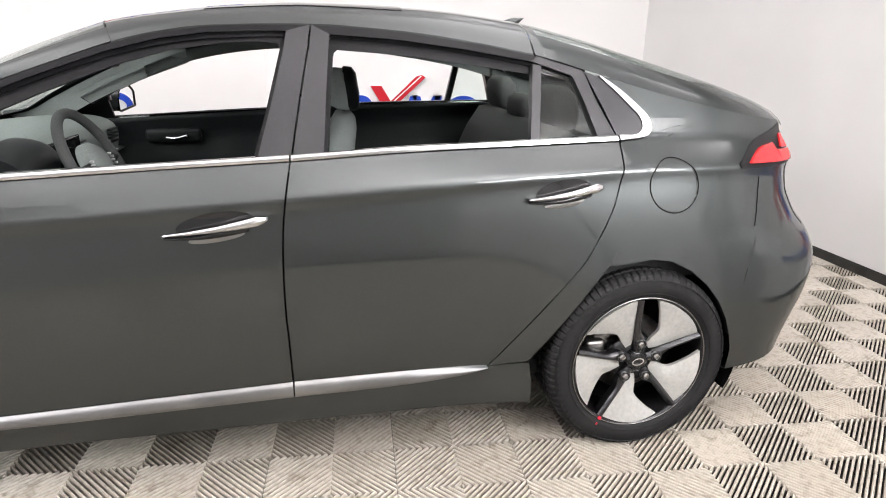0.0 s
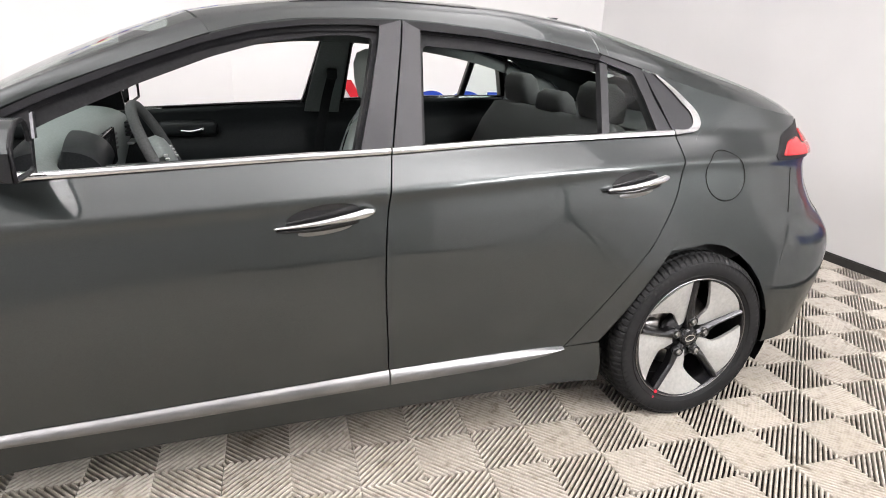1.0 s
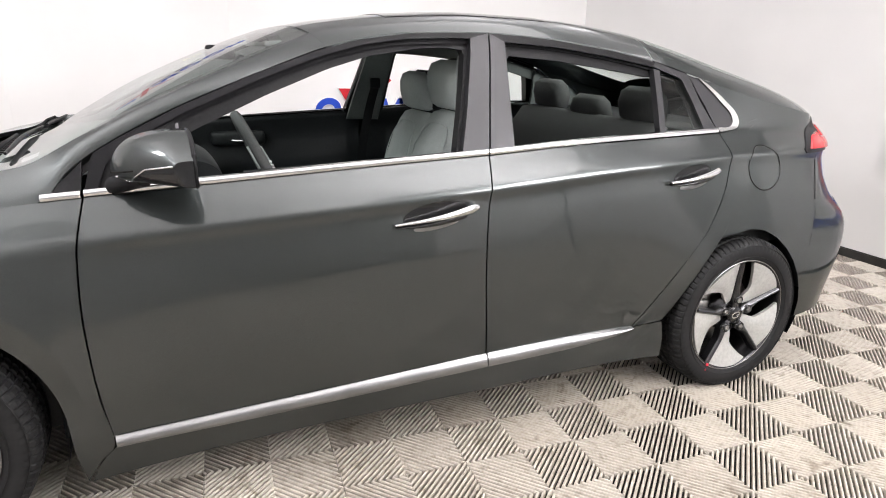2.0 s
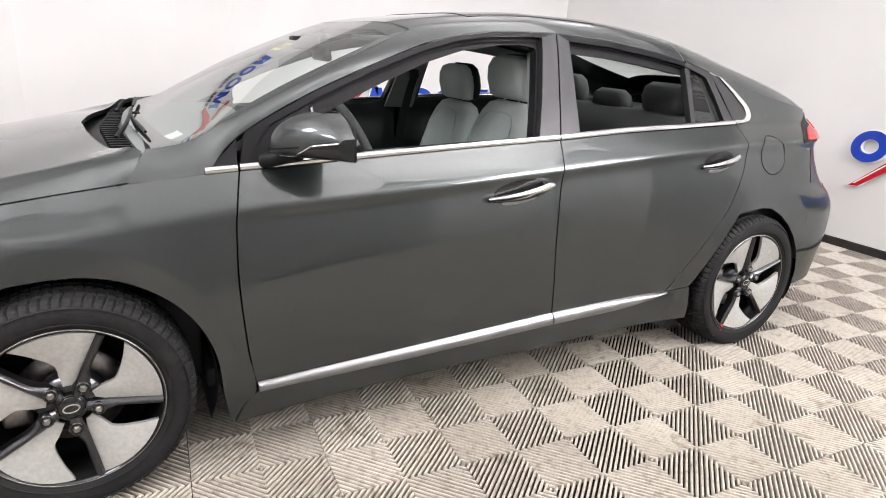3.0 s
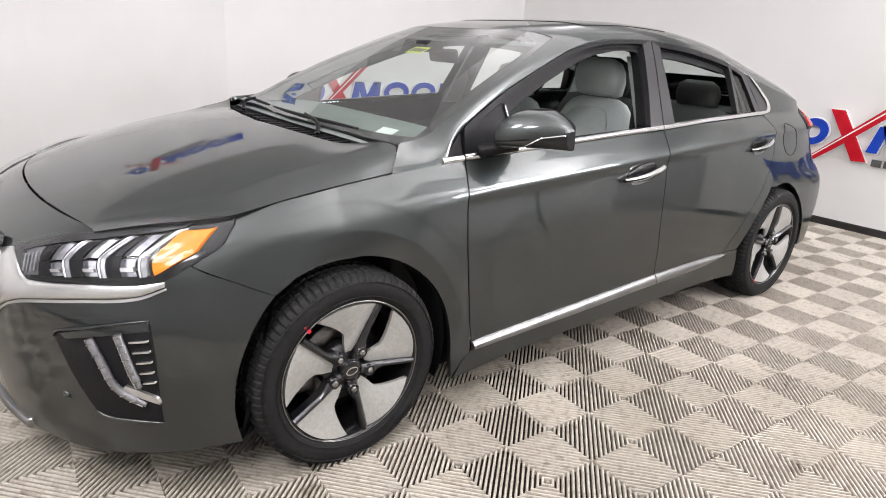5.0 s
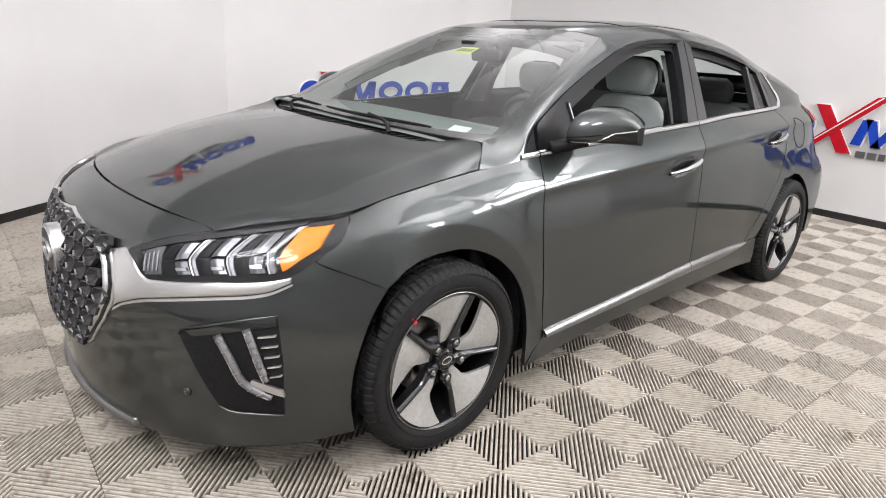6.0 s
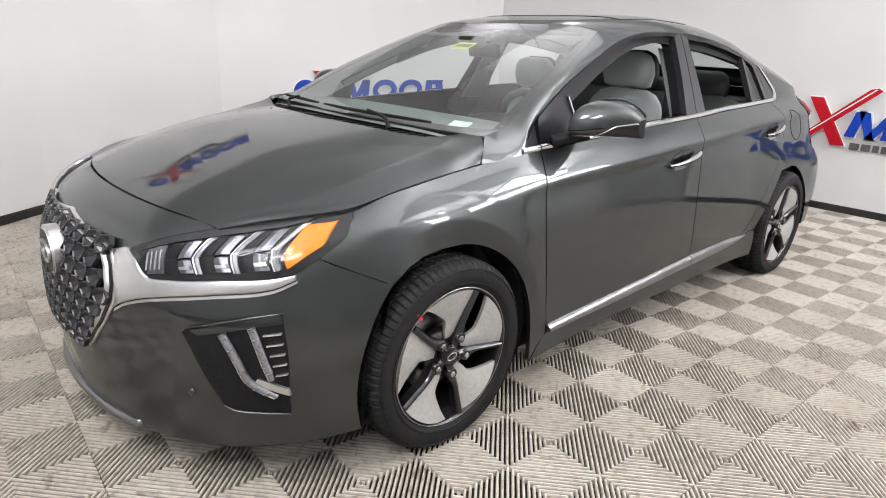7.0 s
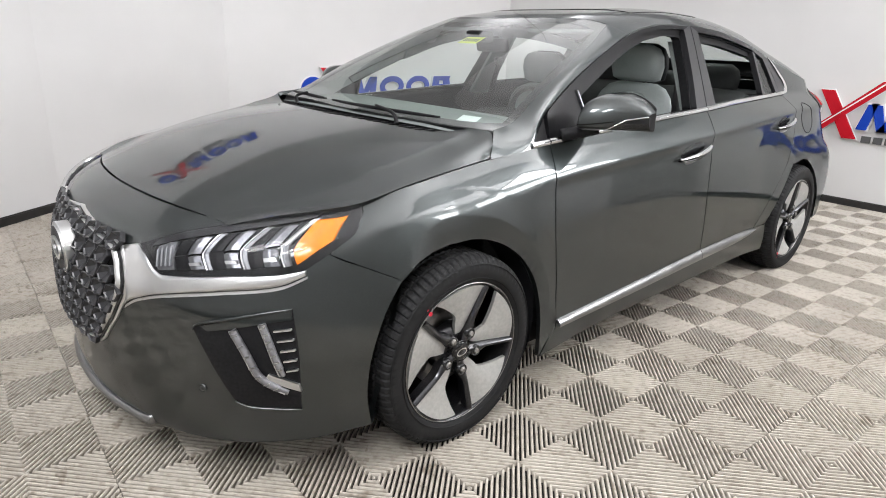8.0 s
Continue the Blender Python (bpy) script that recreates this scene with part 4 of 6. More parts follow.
bm = bmesh.new()
rows = grid(bm, bumper_at, 120, 40)
flange(bm, rows[0], lambda co: (.05, -.03 * (1 if co[1] > 0 else -1), .015))
flange(bm, [r[0] for r in rows], lambda co: (.0, .02, 0))
flange(bm, [r[-1] for r in rows], lambda co: (.0, -.02, 0))
bmesh.ops.recalc_face_normals(bm, faces=bm.faces)
part("front_bumper", bm, PAINT, CAR, "painted front bumper")

# ---- grille, lamps and trim of the nose ----
def nose_patch(name, bottom, top, left, right, mat, parent, sgn=1, nu=20, nv=10, off=.004, fold=.012, label="", smooth=(1, 1, 1, 1), bulge=0.0):
    """A piece laid on the nose; lines are given as (angle, height)."""
    f = coons(*[way(e, bool(s)) for e, s in zip((bottom, top, left, right), smooth)])
    bm = bmesh.new()

    def at(u, v):
        p = f(u, v)
        return wrap(p[0], p[1], -1, sgn, off + bulge * math.sin(math.pi * u) ** .5 * math.sin(math.pi * v) ** .5)
    rows = grid(bm, at, nu, nv)
    if fold:
        flange(bm, rim_of(rows), lambda co: (fold * .8, fold * .5 * (1 if co[1] < 0 else -1), 0))
    bmesh.ops.recalc_face_normals(bm, faces=bm.faces)
    return part(name, bm, mat, parent, label)


def S(*pts):
    return on_side(pts)


def F(*pts):
    return on_front(pts)


GRILLE = [(0, .706), (.165, .688), (.284, .676), (.335, .664), (.364, .636), (.390, .584), (.383, .542), (.338, .471), (.259, .385), (.225, .364), (.10, .356), (0, .355)]
grille_way = way(GRILLE, False)
grille = thing("grille", "", "")
grille.parent = CAR


def grille_hull(s, scale):
    """Place on the grille's outline (y, z), s from -1 to 1, drawn in by scale."""
    p = grille_way(min(1, abs(s)))
    return (p[0] * scale * (1 if s > 0 else -1), .52 + (p[1] - .52) * scale)


def nose_at(y, z, off=0.0):
    p = wrap(turn_of_y(y, z), z, -1, 1, off)
    return Vector((p.x, -abs(p.y) if y < 0 else abs(p.y), p.z))


bm = bmesh.new()
grid(bm, lambda u, v: nose_at(*grille_hull(2 * u - 1, .02 + .96 * v), .002), 80, 12)
bmesh.ops.recalc_face_normals(bm, faces=bm.faces)
part("grille_back", bm, VOID, grille, "dark grille opening")
for name, mat, inner, wide, off, rise, label in (("grille_frame", SATIN, .925, .052, .006, .010, "satin silver grille frame"), ("grille_gasket", GLOSS, .977, .030, .008, .002, "gloss black gasket"),
                                                ("grille_surround", SATIN, 1.007, .030, .003, .004, "thin silver surround")):
    bm = bmesh.new()
    rows = grid(bm, lambda u, v: nose_at(*grille_hull(2 * u - 1, inner + wide * v), off + rise * math.sin(math.pi * (.1 + .8 * v))), 140, 5)
    for r in (rows[0], rows[-1]):
        flange(bm, r, lambda co: (.014, 0, 0))
    bmesh.ops.recalc_face_normals(bm, faces=bm.faces)
    part(name, bm, mat, grille, label)
# mesh of sunken cells between thin ridges
for r in range(8):
    for c in range(-6, 7):
        y, z = c * .070 + (.035 if r % 2 else 0), .375 + r * .043
        edge = max((grille_way(k / 60)[0] for k in range(61) if abs(grille_way(k / 60)[1] - z) < .02), default=0)
        if abs(y) > edge * .93:
            continue
        bm = bmesh.new()
        loops = []
        for scale, off, up in ((1.0, .006, 0), (1.0, .019, 0), (.90, .020, 0), (.84, .016, 0), (.26, .002, .007)):
            loops.append([bm.verts.new(nose_at(y + dy * scale, z + dz * scale + up, off)) for dy, dz in ((-.036, .006), (-.020, -.020), (.020, -.026), (.036, -.006), (.020, .020), (-.020, .026))])
        for a, b in zip(loops, loops[1:]):
            for i in range(6):
                bm.faces.new((a[i], a[(i + 1) % 6], b[(i + 1) % 6], b[i]))
        bm.faces.new(loops[-1])
        bmesh.ops.recalc_face_normals(bm, faces=bm.faces)
        part("grille_cell", bm, GRILLE_DARK, grille, smooth=False)
# round badge
bm = bmesh.new()
c0 = nose_at(0, .59, .012)
for rr, depth, mt in ((.078, .014, 0), (.066, .019, 1)):
    loop = [bm.verts.new((c0.x - depth, rr * 1.15 * math.cos(2 * math.pi * i / 40), c0.z + rr * math.sin(2 * math.pi * i / 40))) for i in range(40)]
    bm.faces.new(loop).material_index = mt
    back = [bm.verts.new((c0.x + .02, v.co.y, v.co.z)) for v in loop]
    for i in range(40):
        bm.faces.new((loop[i], loop[(i + 1) % 40], back[(i + 1) % 40], back[i])).material_index = 0
ring(bm, 0, 0, .052, .034, .010, 1, lambda y, z, d: Vector((c0.x - .019 - .006 * d, y, c0.z + z)), slant=.25)
bmesh.ops.recalc_face_normals(bm, faces=bm.faces)
part("badge", bm, [SATIN, BADGE], grille, "round chrome badge", smooth=False)

for sgn in (1, -1):
    # silver wing between grille and lamp
    nose_patch("silver_wing", F((.350, .468), (.396, .528), (.440, .554)) + S((-2.113, .584), (-2.016, .615), (-1.903, .633), (-1.845, .656)),
               F((.350, .674), (.402, .689), (.452, .664), (.487, .640), (.512, .630)) + S((-2.05, .642), (-1.99, .654), (-1.9, .660), (-1.843, .668)),
               F((.350, .468), (.392, .53), (.399, .584), (.374, .640), (.350, .674)), S((-1.845, .656), (-1.843, .668)), SATIN, CAR, sgn, 60, 12, .005, .01, "bright satin silver wing trim", smooth=(1, 0, 1, 1), bulge=.008)
    nose_patch("wing_edge", F((.390, .512), (.440, .543)) + S((-2.113, .574), (-2.016, .605), (-1.903, .623), (-1.842, .648)), F((.396, .524), (.440, .550)) + S((-2.113, .581), (-2.016, .612), (-1.903, .630), (-1.842, .653)),
               F((.390, .512), (.396, .524)), S((-1.842, .648), (-1.842, .653)), SATIN, CAR, sgn, 50, 2, .004, .006, "thin silver edge")
    # headlight
    lamp = thing("headlight", "", "")
    lamp.parent = CAR
    lo = S((-2.106, .629), (-2.05, .643), (-2.0, .653), (-1.93, .658), (-1.869, .661), (-1.842, .671), (-1.806, .69), (-1.75, .718), (-1.70, .744), (-1.656, .787))
    hi = S((-2.116, .691), (-2.032, .734), (-1.949, .757), (-1.838, .782), (-1.703, .804), (-1.642, .812))
    le, ri = [lo[0]] + S((-2.112, .640), (-2.116, .665)) + [hi[0]], [lo[-1], hi[-1]]
    nose_patch("housing", lo, hi, le, ri, GLOSS, lamp, sgn, 60, 16, .004, .02, "black lamp housing")
    f = coons(way(lo), way(hi), way(le), way(ri))

    def lamp_at(u, v, off):
        p = f(u, v)
        return wrap(p[0], p[1], -1, sgn, off)

    def cell_piece(name, u0, u1, v0, v1, lean, mat, off, deep, label="", taper=0.0):
        bm = bmesh.new()
        rows = grid(bm, lambda a, b: lamp_at(u0 + (u1 - u0) * a * (1 + taper * b) + lean * b, v0 + (v1 - v0) * b, off + deep * (1 - 2 * abs(a - .5))), 8, 8)
        flange(bm, rim_of(rows), lambda co: (.012, .006 * sgn, 0))
        bmesh.ops.recalc_face_normals(bm, faces=bm.faces)
        return part(name, bm, mat, lamp, label)
    # ribbed inner reflector
    cell_piece("reflector", .025, .125, .20, .80, .075, LAMP_GREY, .007, .003, "bright ribbed reflector")
    for k in range(4):
        cell_piece("reflector_rib", .035 + .025 * k, .045 + .025 * k, .30, .72, .055, DAYTIME, .011, .002)
    # three cells stepping outwards: a dark hood, a projector with a box above it, a bent bright bar
    for k, b0 in enumerate((.150, .335, .520)):
        cell_piece("projector_hood", b0 - .010, b0 + .062, .16, .49, .025, BLACK, .010, .002)
        cell_piece("projector_hood", b0 + .017, b0 + .080, .50, .77, .060, BLACK, .010, .002)
        cell_piece("projector", b0 + .066, b0 + .138, .18, .45, .012, LAMP_GREY, .008, .006, "clear projector lens")
        cell_piece("projector_step", b0 + .078, b0 + .135, .26, .32, .0, SATIN, .014, .001)
        cell_piece("light_box", b0 + .088, b0 + .156, .50, .77, .052, LAMP_GREY, .008, .005, "pale grey light box")
        cell_piece("light_bar", b0 + .150, b0 + .180, .15, .47, .018, DAYTIME, .012, .003, "clear light bar")
        cell_piece("light_bar", b0 + .168, b0 + .198, .47, .77, .072 + .012 * k, SATIN if k == 2 else DAYTIME, .012, .003, "clear light bar")
        cell_piece("bar_edge", b0 + .150, b0 + .156, .15, .47, .018, SATIN, .015, .001, "bright edge")
        cell_piece("bar_edge", b0 + .168, b0 + .175, .47, .77, .072 + .012 * k, SATIN, .015, .001, "bright edge")
    bm = bmesh.new()
    left, right = way([(.727, .13), (.737, .38), (.802, .75)], False), way([(.868, .20), (.897, .44), (.918, .60)], False)
    rows = grid(bm, lambda a, b: lamp_at(*(left(b).lerp(right(b), a))[:2], .011 + .003 * math.sin(math.pi * a)), 16, 12)
    flange(bm, rim_of(rows), lambda co: (.012, .006 * sgn, 0))
    bmesh.ops.recalc_face_normals(bm, faces=bm.faces)
    part("indicator", bm, AMBER, lamp, "orange indicator")
    cell_piece("bezel", .06, .80, .83, .96, .06, ALLOY_DARK, .008, .0, "dark grey upper bezel")
    bm = bmesh.new()
    rows = grid(bm, lambda u, v: lamp_at(u, v, .019 + .004 * math.sin(math.pi * v)), 60, 12)
    bmesh.ops.recalc_face_normals(bm, faces=bm.faces)
    part("lens", bm, LENS, lamp, "clear lamp lens")
    # lower lamp recess with two bent daytime bars
    fog = thing("lower_lamp", "", "")
    fog.parent = CAR
    lo = S((-2.011, .311), (-1.988, .296), (-1.932, .291), (-1.877, .287))
    hi = S((-2.073, .507), (-2.068, .521), (-2.016, .544), (-1.952, .563), (-1.885, .575))
    nose_patch("recess", lo, hi, [lo[0], (turn_of(-2.045, .40), .40), hi[0]], [lo[-1], (turn_of(-1.883, .434), .434), hi[-1]], BLACK, fog, sgn, 30, 20, .003, .006, "satin black lamp recess")
    for edge, nm in ((hi, "upper_lip"), (lo, "lower_lip")):
        bm = bmesh.new()
        e = way(edge)
        tube(bm, lambda u: wrap(e(u)[0], e(u)[1], -1, sgn, .005), lambda u: .0045 * math.sin(math.pi * (.06 + .9 * u)) ** .5, 8, 30)
        part(nm, bm, PAINT, fog)
    nose_patch("brow", S((-2.05, .508), (-2.0, .524), (-1.94, .540), (-1.888, .548)), S((-2.06, .520), (-2.01, .541), (-1.945, .561), (-1.888, .572)), S((-2.05, .508), (-2.06, .520)), S((-1.888, .548), (-1.888, .572)), PAINT, fog, sgn, 20, 4, .006, .008)
    for pts in (((-2.004, .521), (-1.986, .463), (-1.968, .406), (-1.949, .379), (-1.907, .349)), ((-1.949, .540), (-1.940, .494), (-1.930, .444), (-1.917, .400))):
        e = way(S(*pts))
        bm = bmesh.new()
        tube(bm, lambda u: wrap(e(u)[0], e(u)[1], -1, sgn, .011), lambda u: .0098 * (1.05 if u < .9 else .7), 10, 30)
        part("daytime_bar", bm, DAYTIME, fog, "pale clear daytime light bar")
        bm = bmesh.new()
        tube(bm, lambda u: wrap(e(u)[0] + .010, e(u)[1] - .002, -1, sgn, .016), .0022, 6, 30)
        part("bar_rim", bm, SATIN, fog, "bright rim of the bar")
        for k in range(7):
            u = .06 + .13 * k
            bm = bmesh.new()
            p, q = wrap(e(u)[0] - .010, e(u)[1] + .003, -1, sgn, .019), wrap(e(u)[0] + .010, e(u)[1] - .002, -1, sgn, .021)
            tube(bm, lambda w_: p.lerp(q, w_), .0018, 5, 1)
            part("light_step", bm, SATIN, fog)
    nose_patch("bar_foot", S((-1.952, .392), (-1.92, .368), (-1.88, .348)), S((-1.947, .403), (-1.92, .389), (-1.886, .370)), S((-1.952, .392), (-1.947, .403)), S((-1.88, .348), (-1.886, .370)), SATIN, fog, sgn, 12, 4, .010, .01, "silver foot")
    for k in range(5):
        z = .522 - .0272 * k
        x0, x1 = -1.929 + .0045 * k, -1.893 + .0015 * k
        nose_patch("vent_slat", S((x0, z - .004), (x1, z - .001)), S((x0, z), (x1, z + .004)), S((x0, z - .004), (x0, z)), S((x1, z - .001), (x1, z + .004)), SATIN, fog, sgn, 6, 2, .012, .008)
    # parking sensor
    bm = bmesh.new()
    c = wrap(turn_of(-2.068, .335), .335, -1, sgn, .002)
    n = (wrap(turn_of(-2.068, .335), .335, -1, sgn, .02) - c).normalized()
    q = n.to_track_quat("Y", "Z").to_matrix().to_4x4()
    spin(bm, [(.0001, .003), (.0075, .003), (.008, .001), (.0095, .001), (.0105, .003), (.012, .002), (.012, -.006)], 24)
    bmesh.ops.transform(bm, matrix=Matrix.Translation(c) @ q, verts=bm.verts)
    bmesh.ops.recalc_face_normals(bm, faces=bm.faces)
    part("parking_sensor", bm, PAINT, CAR)
# silver lip under the nose
bm = bmesh.new()
def lip_at(u, v):
    a = 1.10 + (math.pi - 2.2) * u
    z = .136 + .03 * v
    return wrap(a, z, -1, 1, .006 + .012 * math.sin(math.pi * v))
rows = grid(bm, lip_at, 60, 5)
flange(bm, rim_of(rows), lambda co: (.02, 0, .002))
bmesh.ops.recalc_face_normals(bm, faces=bm.faces)
part("front_lip", bm, MOULDING, CAR, "satin silver front lip")

# ---- wheels ----
RIM = .2245


def polar(r, a, y):
    return Vector((RIM * r * math.cos(radians(a)), y, RIM * r * math.sin(radians(a))))


def fan(bm, cw, ccw, y_of, depth, n=14, across=10, mat=0):
    """A blade between two edges given as (radius, angle) lists."""
    a, b = way([(p[0] * math.cos(radians(p[1])), p[0] * math.sin(radians(p[1]))) for p in cw]), way([(p[0] * math.cos(radians(p[1])), p[0] * math.sin(radians(p[1]))) for p in ccw])

    def at(u, v, d):
        p = a(u).lerp(b(u), v)
        r = p.length
        k = (a(u).length * (1 - v) + b(u).length * v) / max(r, 1e-6)
        p = p * (k if r > .05 else 1)
        return Vector((RIM * p[0], y_of(u, v) + d, RIM * p[1]))
    rows = grid(bm, lambda u, v: at(u, v, 0), n, across, mat)
    flange(bm, rim_of(rows), lambda co: (0, depth, 0), mat)


def build_wheel(phase):
    w = thing("wheel", "", "")
    bm = bmesh.new()
    prof = [(.228, -.088), (.234, -.098), (.243, -.104), (.256, -.1085), (.271, -.110), (.287, -.108), (.299, -.103), (.307, -.096), (.3125, -.086), (.3145, -.076)]
    prof += [(.3155, -.064), (.309, -.062), (.309, -.054), (.3162, -.052), (.3168, -.022), (.3098, -.020), (.3098, -.010), (.317, -.008)]
    prof += [(r, -y) for r, y in reversed(prof)]
    n = 400
    rows = []
    for r, y in prof:
        row = []
        for i in range(n):
            rr = r
            if r > .298 and abs(y) > .05:
                if i % 5 == 0:
                    rr -= .0055
            elif r > .311 and i % 5 == 2:
                rr -= .005
            a = 2 * math.pi * (i + (8 * abs(y) * 3 if r > .298 else 0)) / n
            row.append(bm.verts.new((rr * math.cos(a), y, max(-WHEEL_Z - .0015, rr * math.sin(a)))))
        rows.append(row)
    for a, b in zip(rows, rows[1:]):
        for i in range(n):
            bm.faces.new((a[i], a[(i + 1) % n], b[(i + 1) % n], b[i]))
    bmesh.ops.recalc_face_normals(bm, faces=bm.faces)
    tyre = part("tyre", bm, RUBBER, w, "black rubber tyre with grooved tread")
    for f in tyre.data.polygons:
        if (f.center.x ** 2 + f.center.z ** 2) ** .5 > .2985:
            f.use_smooth = False
    # raised rings and plain marks on the sidewall
    bm = bmesh.new()
    for r in (.248, .292):
        spin(bm, [(r, -.1055), (r + .0012, -.1105), (r + .0024, -.1055)], 96)
    part("sidewall_ring", bm, RUBBER, tyre)
    rim = thing("rim", "", "")
    rim.parent = w
    bm = bmesh.new()
    spin(bm, [(.2345, -.094), (.2345, -.100), (.2305, -.1015), (.2265, -.099), (.2245, -.090), (.218, -.070), (.212, .06), (.217, .09)], 96)
    bmesh.ops.recalc_face_normals(bm, faces=bm.faces)
    part("rim_lip", bm, ALLOY_DARK, rim, "dark gloss rim lip")
    bm = bmesh.new()
    spin(bm, [(.2335, -.0995), (.2318, -.1020), (.2300, -.1018), (.2295, -.0985)], 96)
    part("rim_edge", bm, STEEL, rim, "thin machined edge")
    for k in range(5):
        t = phase + 72 * k
        bm = bmesh.new()
        fan(bm, [(.99, t), (.8, t + 1), (.55, t + 3), (.36, t + 6), (.26, t + 14)], [(.99, t + 53), (.80, t + 45), (.56, t + 32), (.42, t + 33), (.26, t + 34)],
            lambda u, v: -.092 + .022 * u - .012 * math.sin(math.pi * v) * (1 - u), .012)
        bmesh.ops.recalc_face_normals(bm, faces=bm.faces)
        part("blade", bm, BLADE, rim, "pale machined alloy blade")
        bm = bmesh.new()
        fan(bm, [(.995, t - 5.5), (.75, t - 6), (.5, t - 7), (.34, t - 20), (.15, t - 30)], [(.995, t), (.8, t + 1), (.55, t + 3), (.36, t + 6), (.15, t + 14)],
            lambda u, v: -.094 + .014 * u - .010 * math.sin(math.pi * v), .03)
        bmesh.ops.recalc_face_normals(bm, faces=bm.faces)
        part("spoke", bm, ALLOY_DARK, rim, "dark gloss spoke")
        bm = bmesh.new()
        p = polar(.285, t + 62, -.083)
        spin(bm, [(.0001, -.017), (.0075, -.017), (.0105, -.013), (.011, -.004)], 6)
        bmesh.ops.translate(bm, verts=bm.verts, vec=p)
        part("lug_nut", bm, STEEL, rim, "steel wheel nut", smooth=False)
        bm = bmesh.new()
        spin(bm, [(.011, -.008), (.0125, -.012), (.0175, -.0115), (.019, .006)], 20)
        bmesh.ops.translate(bm, verts=bm.verts, vec=p)
        part("nut_seat", bm, GLOSS, rim, "black rim of the nut hole")
    bm = bmesh.new()
    spin(bm, [(.0001, -.060), (.08, -.062), (.085, -.02)], 48)
    part("hub", bm, ALLOY_DARK, rim)
    bm = bmesh.new()
    spin(bm, [(.0001, -.091), (.028, -.090), (.034, -.086), (.036, -.06)], 32)
    spin(bm, [(.0345, -.0865), (.036, -.0885), (.0375, -.0855)], 32)
    cap = part("hub_cap", bm, GLOSS, rim, "black hub cap")
    bm = bmesh.new()
    ring(bm, 0, 0, .021, .0135, .004, 1, lambda a, z, d: Vector((a, -.0905 - .002 * d, z)), n=28, slant=.25)
    bmesh.ops.recalc_face_normals(bm, faces=bm.faces)
    part("cap_mark", bm, CHROME, rim, "chrome mark", smooth=False)
    bm = bmesh.new()
    spin(bm, [(.217, .05), (.10, .055), (.0001, .055)], 48)
    part("wheel_back", bm, VOID, rim)
    brake = thing("brake", "", "")
    brake.parent = w
    bm = bmesh.new()
    spin(bm, [(.06, -.03), (.07, -.01), (.072, -.012), (.138, -.012), (.14, -.002), (.138, .008), (.07, .008)], 64)
    bmesh.ops.recalc_face_normals(bm, faces=bm.faces)
    part("brake_disc", bm, STEEL, brake, "grey steel brake disc")
    bm = bmesh.new()
    box(bm, (-.165, -.04, -.06), (-.095, .03, .06), .012)
    part("caliper", bm, STEEL, brake, "grey brake caliper")
    return w


wheels = []
for x, phase, sgn in ((-1.35, 69, 1), (1.35, 97, 1), (-1.35, 30, -1), (1.35, 12, -1)):
    w = build_wheel(phase)
    w.parent = CAR
    w.matrix_basis = pose(x, -.785 * sgn, WHEEL_Z + .002, 0, 0, 0 if sgn == 1 else 180)
    wheels.append(w)
    if sgn == 1:
        a = radians(130 if x < 0 else 238)
        bm = bmesh.new()
        for r, rad, y in ((.229, .0065, -.1025), (.250, .004, -.1065)):
            loop = [bm.verts.new((r * math.cos(a) + rad * math.cos(q * .5236), y - .0015, r * math.sin(a) + rad * math.sin(q * .5236))) for q in range(12)]
            back = [bm.verts.new((v.co.x, v.co.y + .004, v.co.z)) for v in loop]
            bm.faces.new(loop)
            for q in range(12):
                bm.faces.new((loop[q], loop[(q + 1) % 12], back[(q + 1) % 12], back[q]))
        bmesh.ops.recalc_face_normals(bm, faces=bm.faces)
        part("paint_dot", bm, DOT, w, "small red paint dot", smooth=False)

# wheel housings and underbody
for x in AXLES:
    for sgn in (1, -1):
        bm = bmesh.new()

        def housing(u, v):
            a = radians(-22 + 224 * u)
            hx, hz = x + .376 * math.cos(a), WHEEL_Z + .376 * math.sin(a)
            return Vector((hx, sgn * -(side(hx, hz) - .03 - .36 * v), hz))
        rows = grid(bm, housing, 40, 6)
        bm.faces.new([rows[-1][i] for i in range(len(rows[-1]))])
        part("wheel_housing", bm, BLACK, CAR, "black plastic wheel housing")
bm = bmesh.new()
box(bm, (-.95, -.80, .17), (.97, .80, .24), .02)
box(bm, (-2.05, -.45, .19), (-.95, .45, .25), .02)
box(bm, (.97, -.45, .2), (2.05, .45, .26), .02)
part("underbody", bm, VOID, CAR, "dark underbody")

# ---- handles, mirrors, small outer parts ----
def sub(kind, parent):
    ob = thing(kind, "", "")
    ob.parent = parent
    return ob


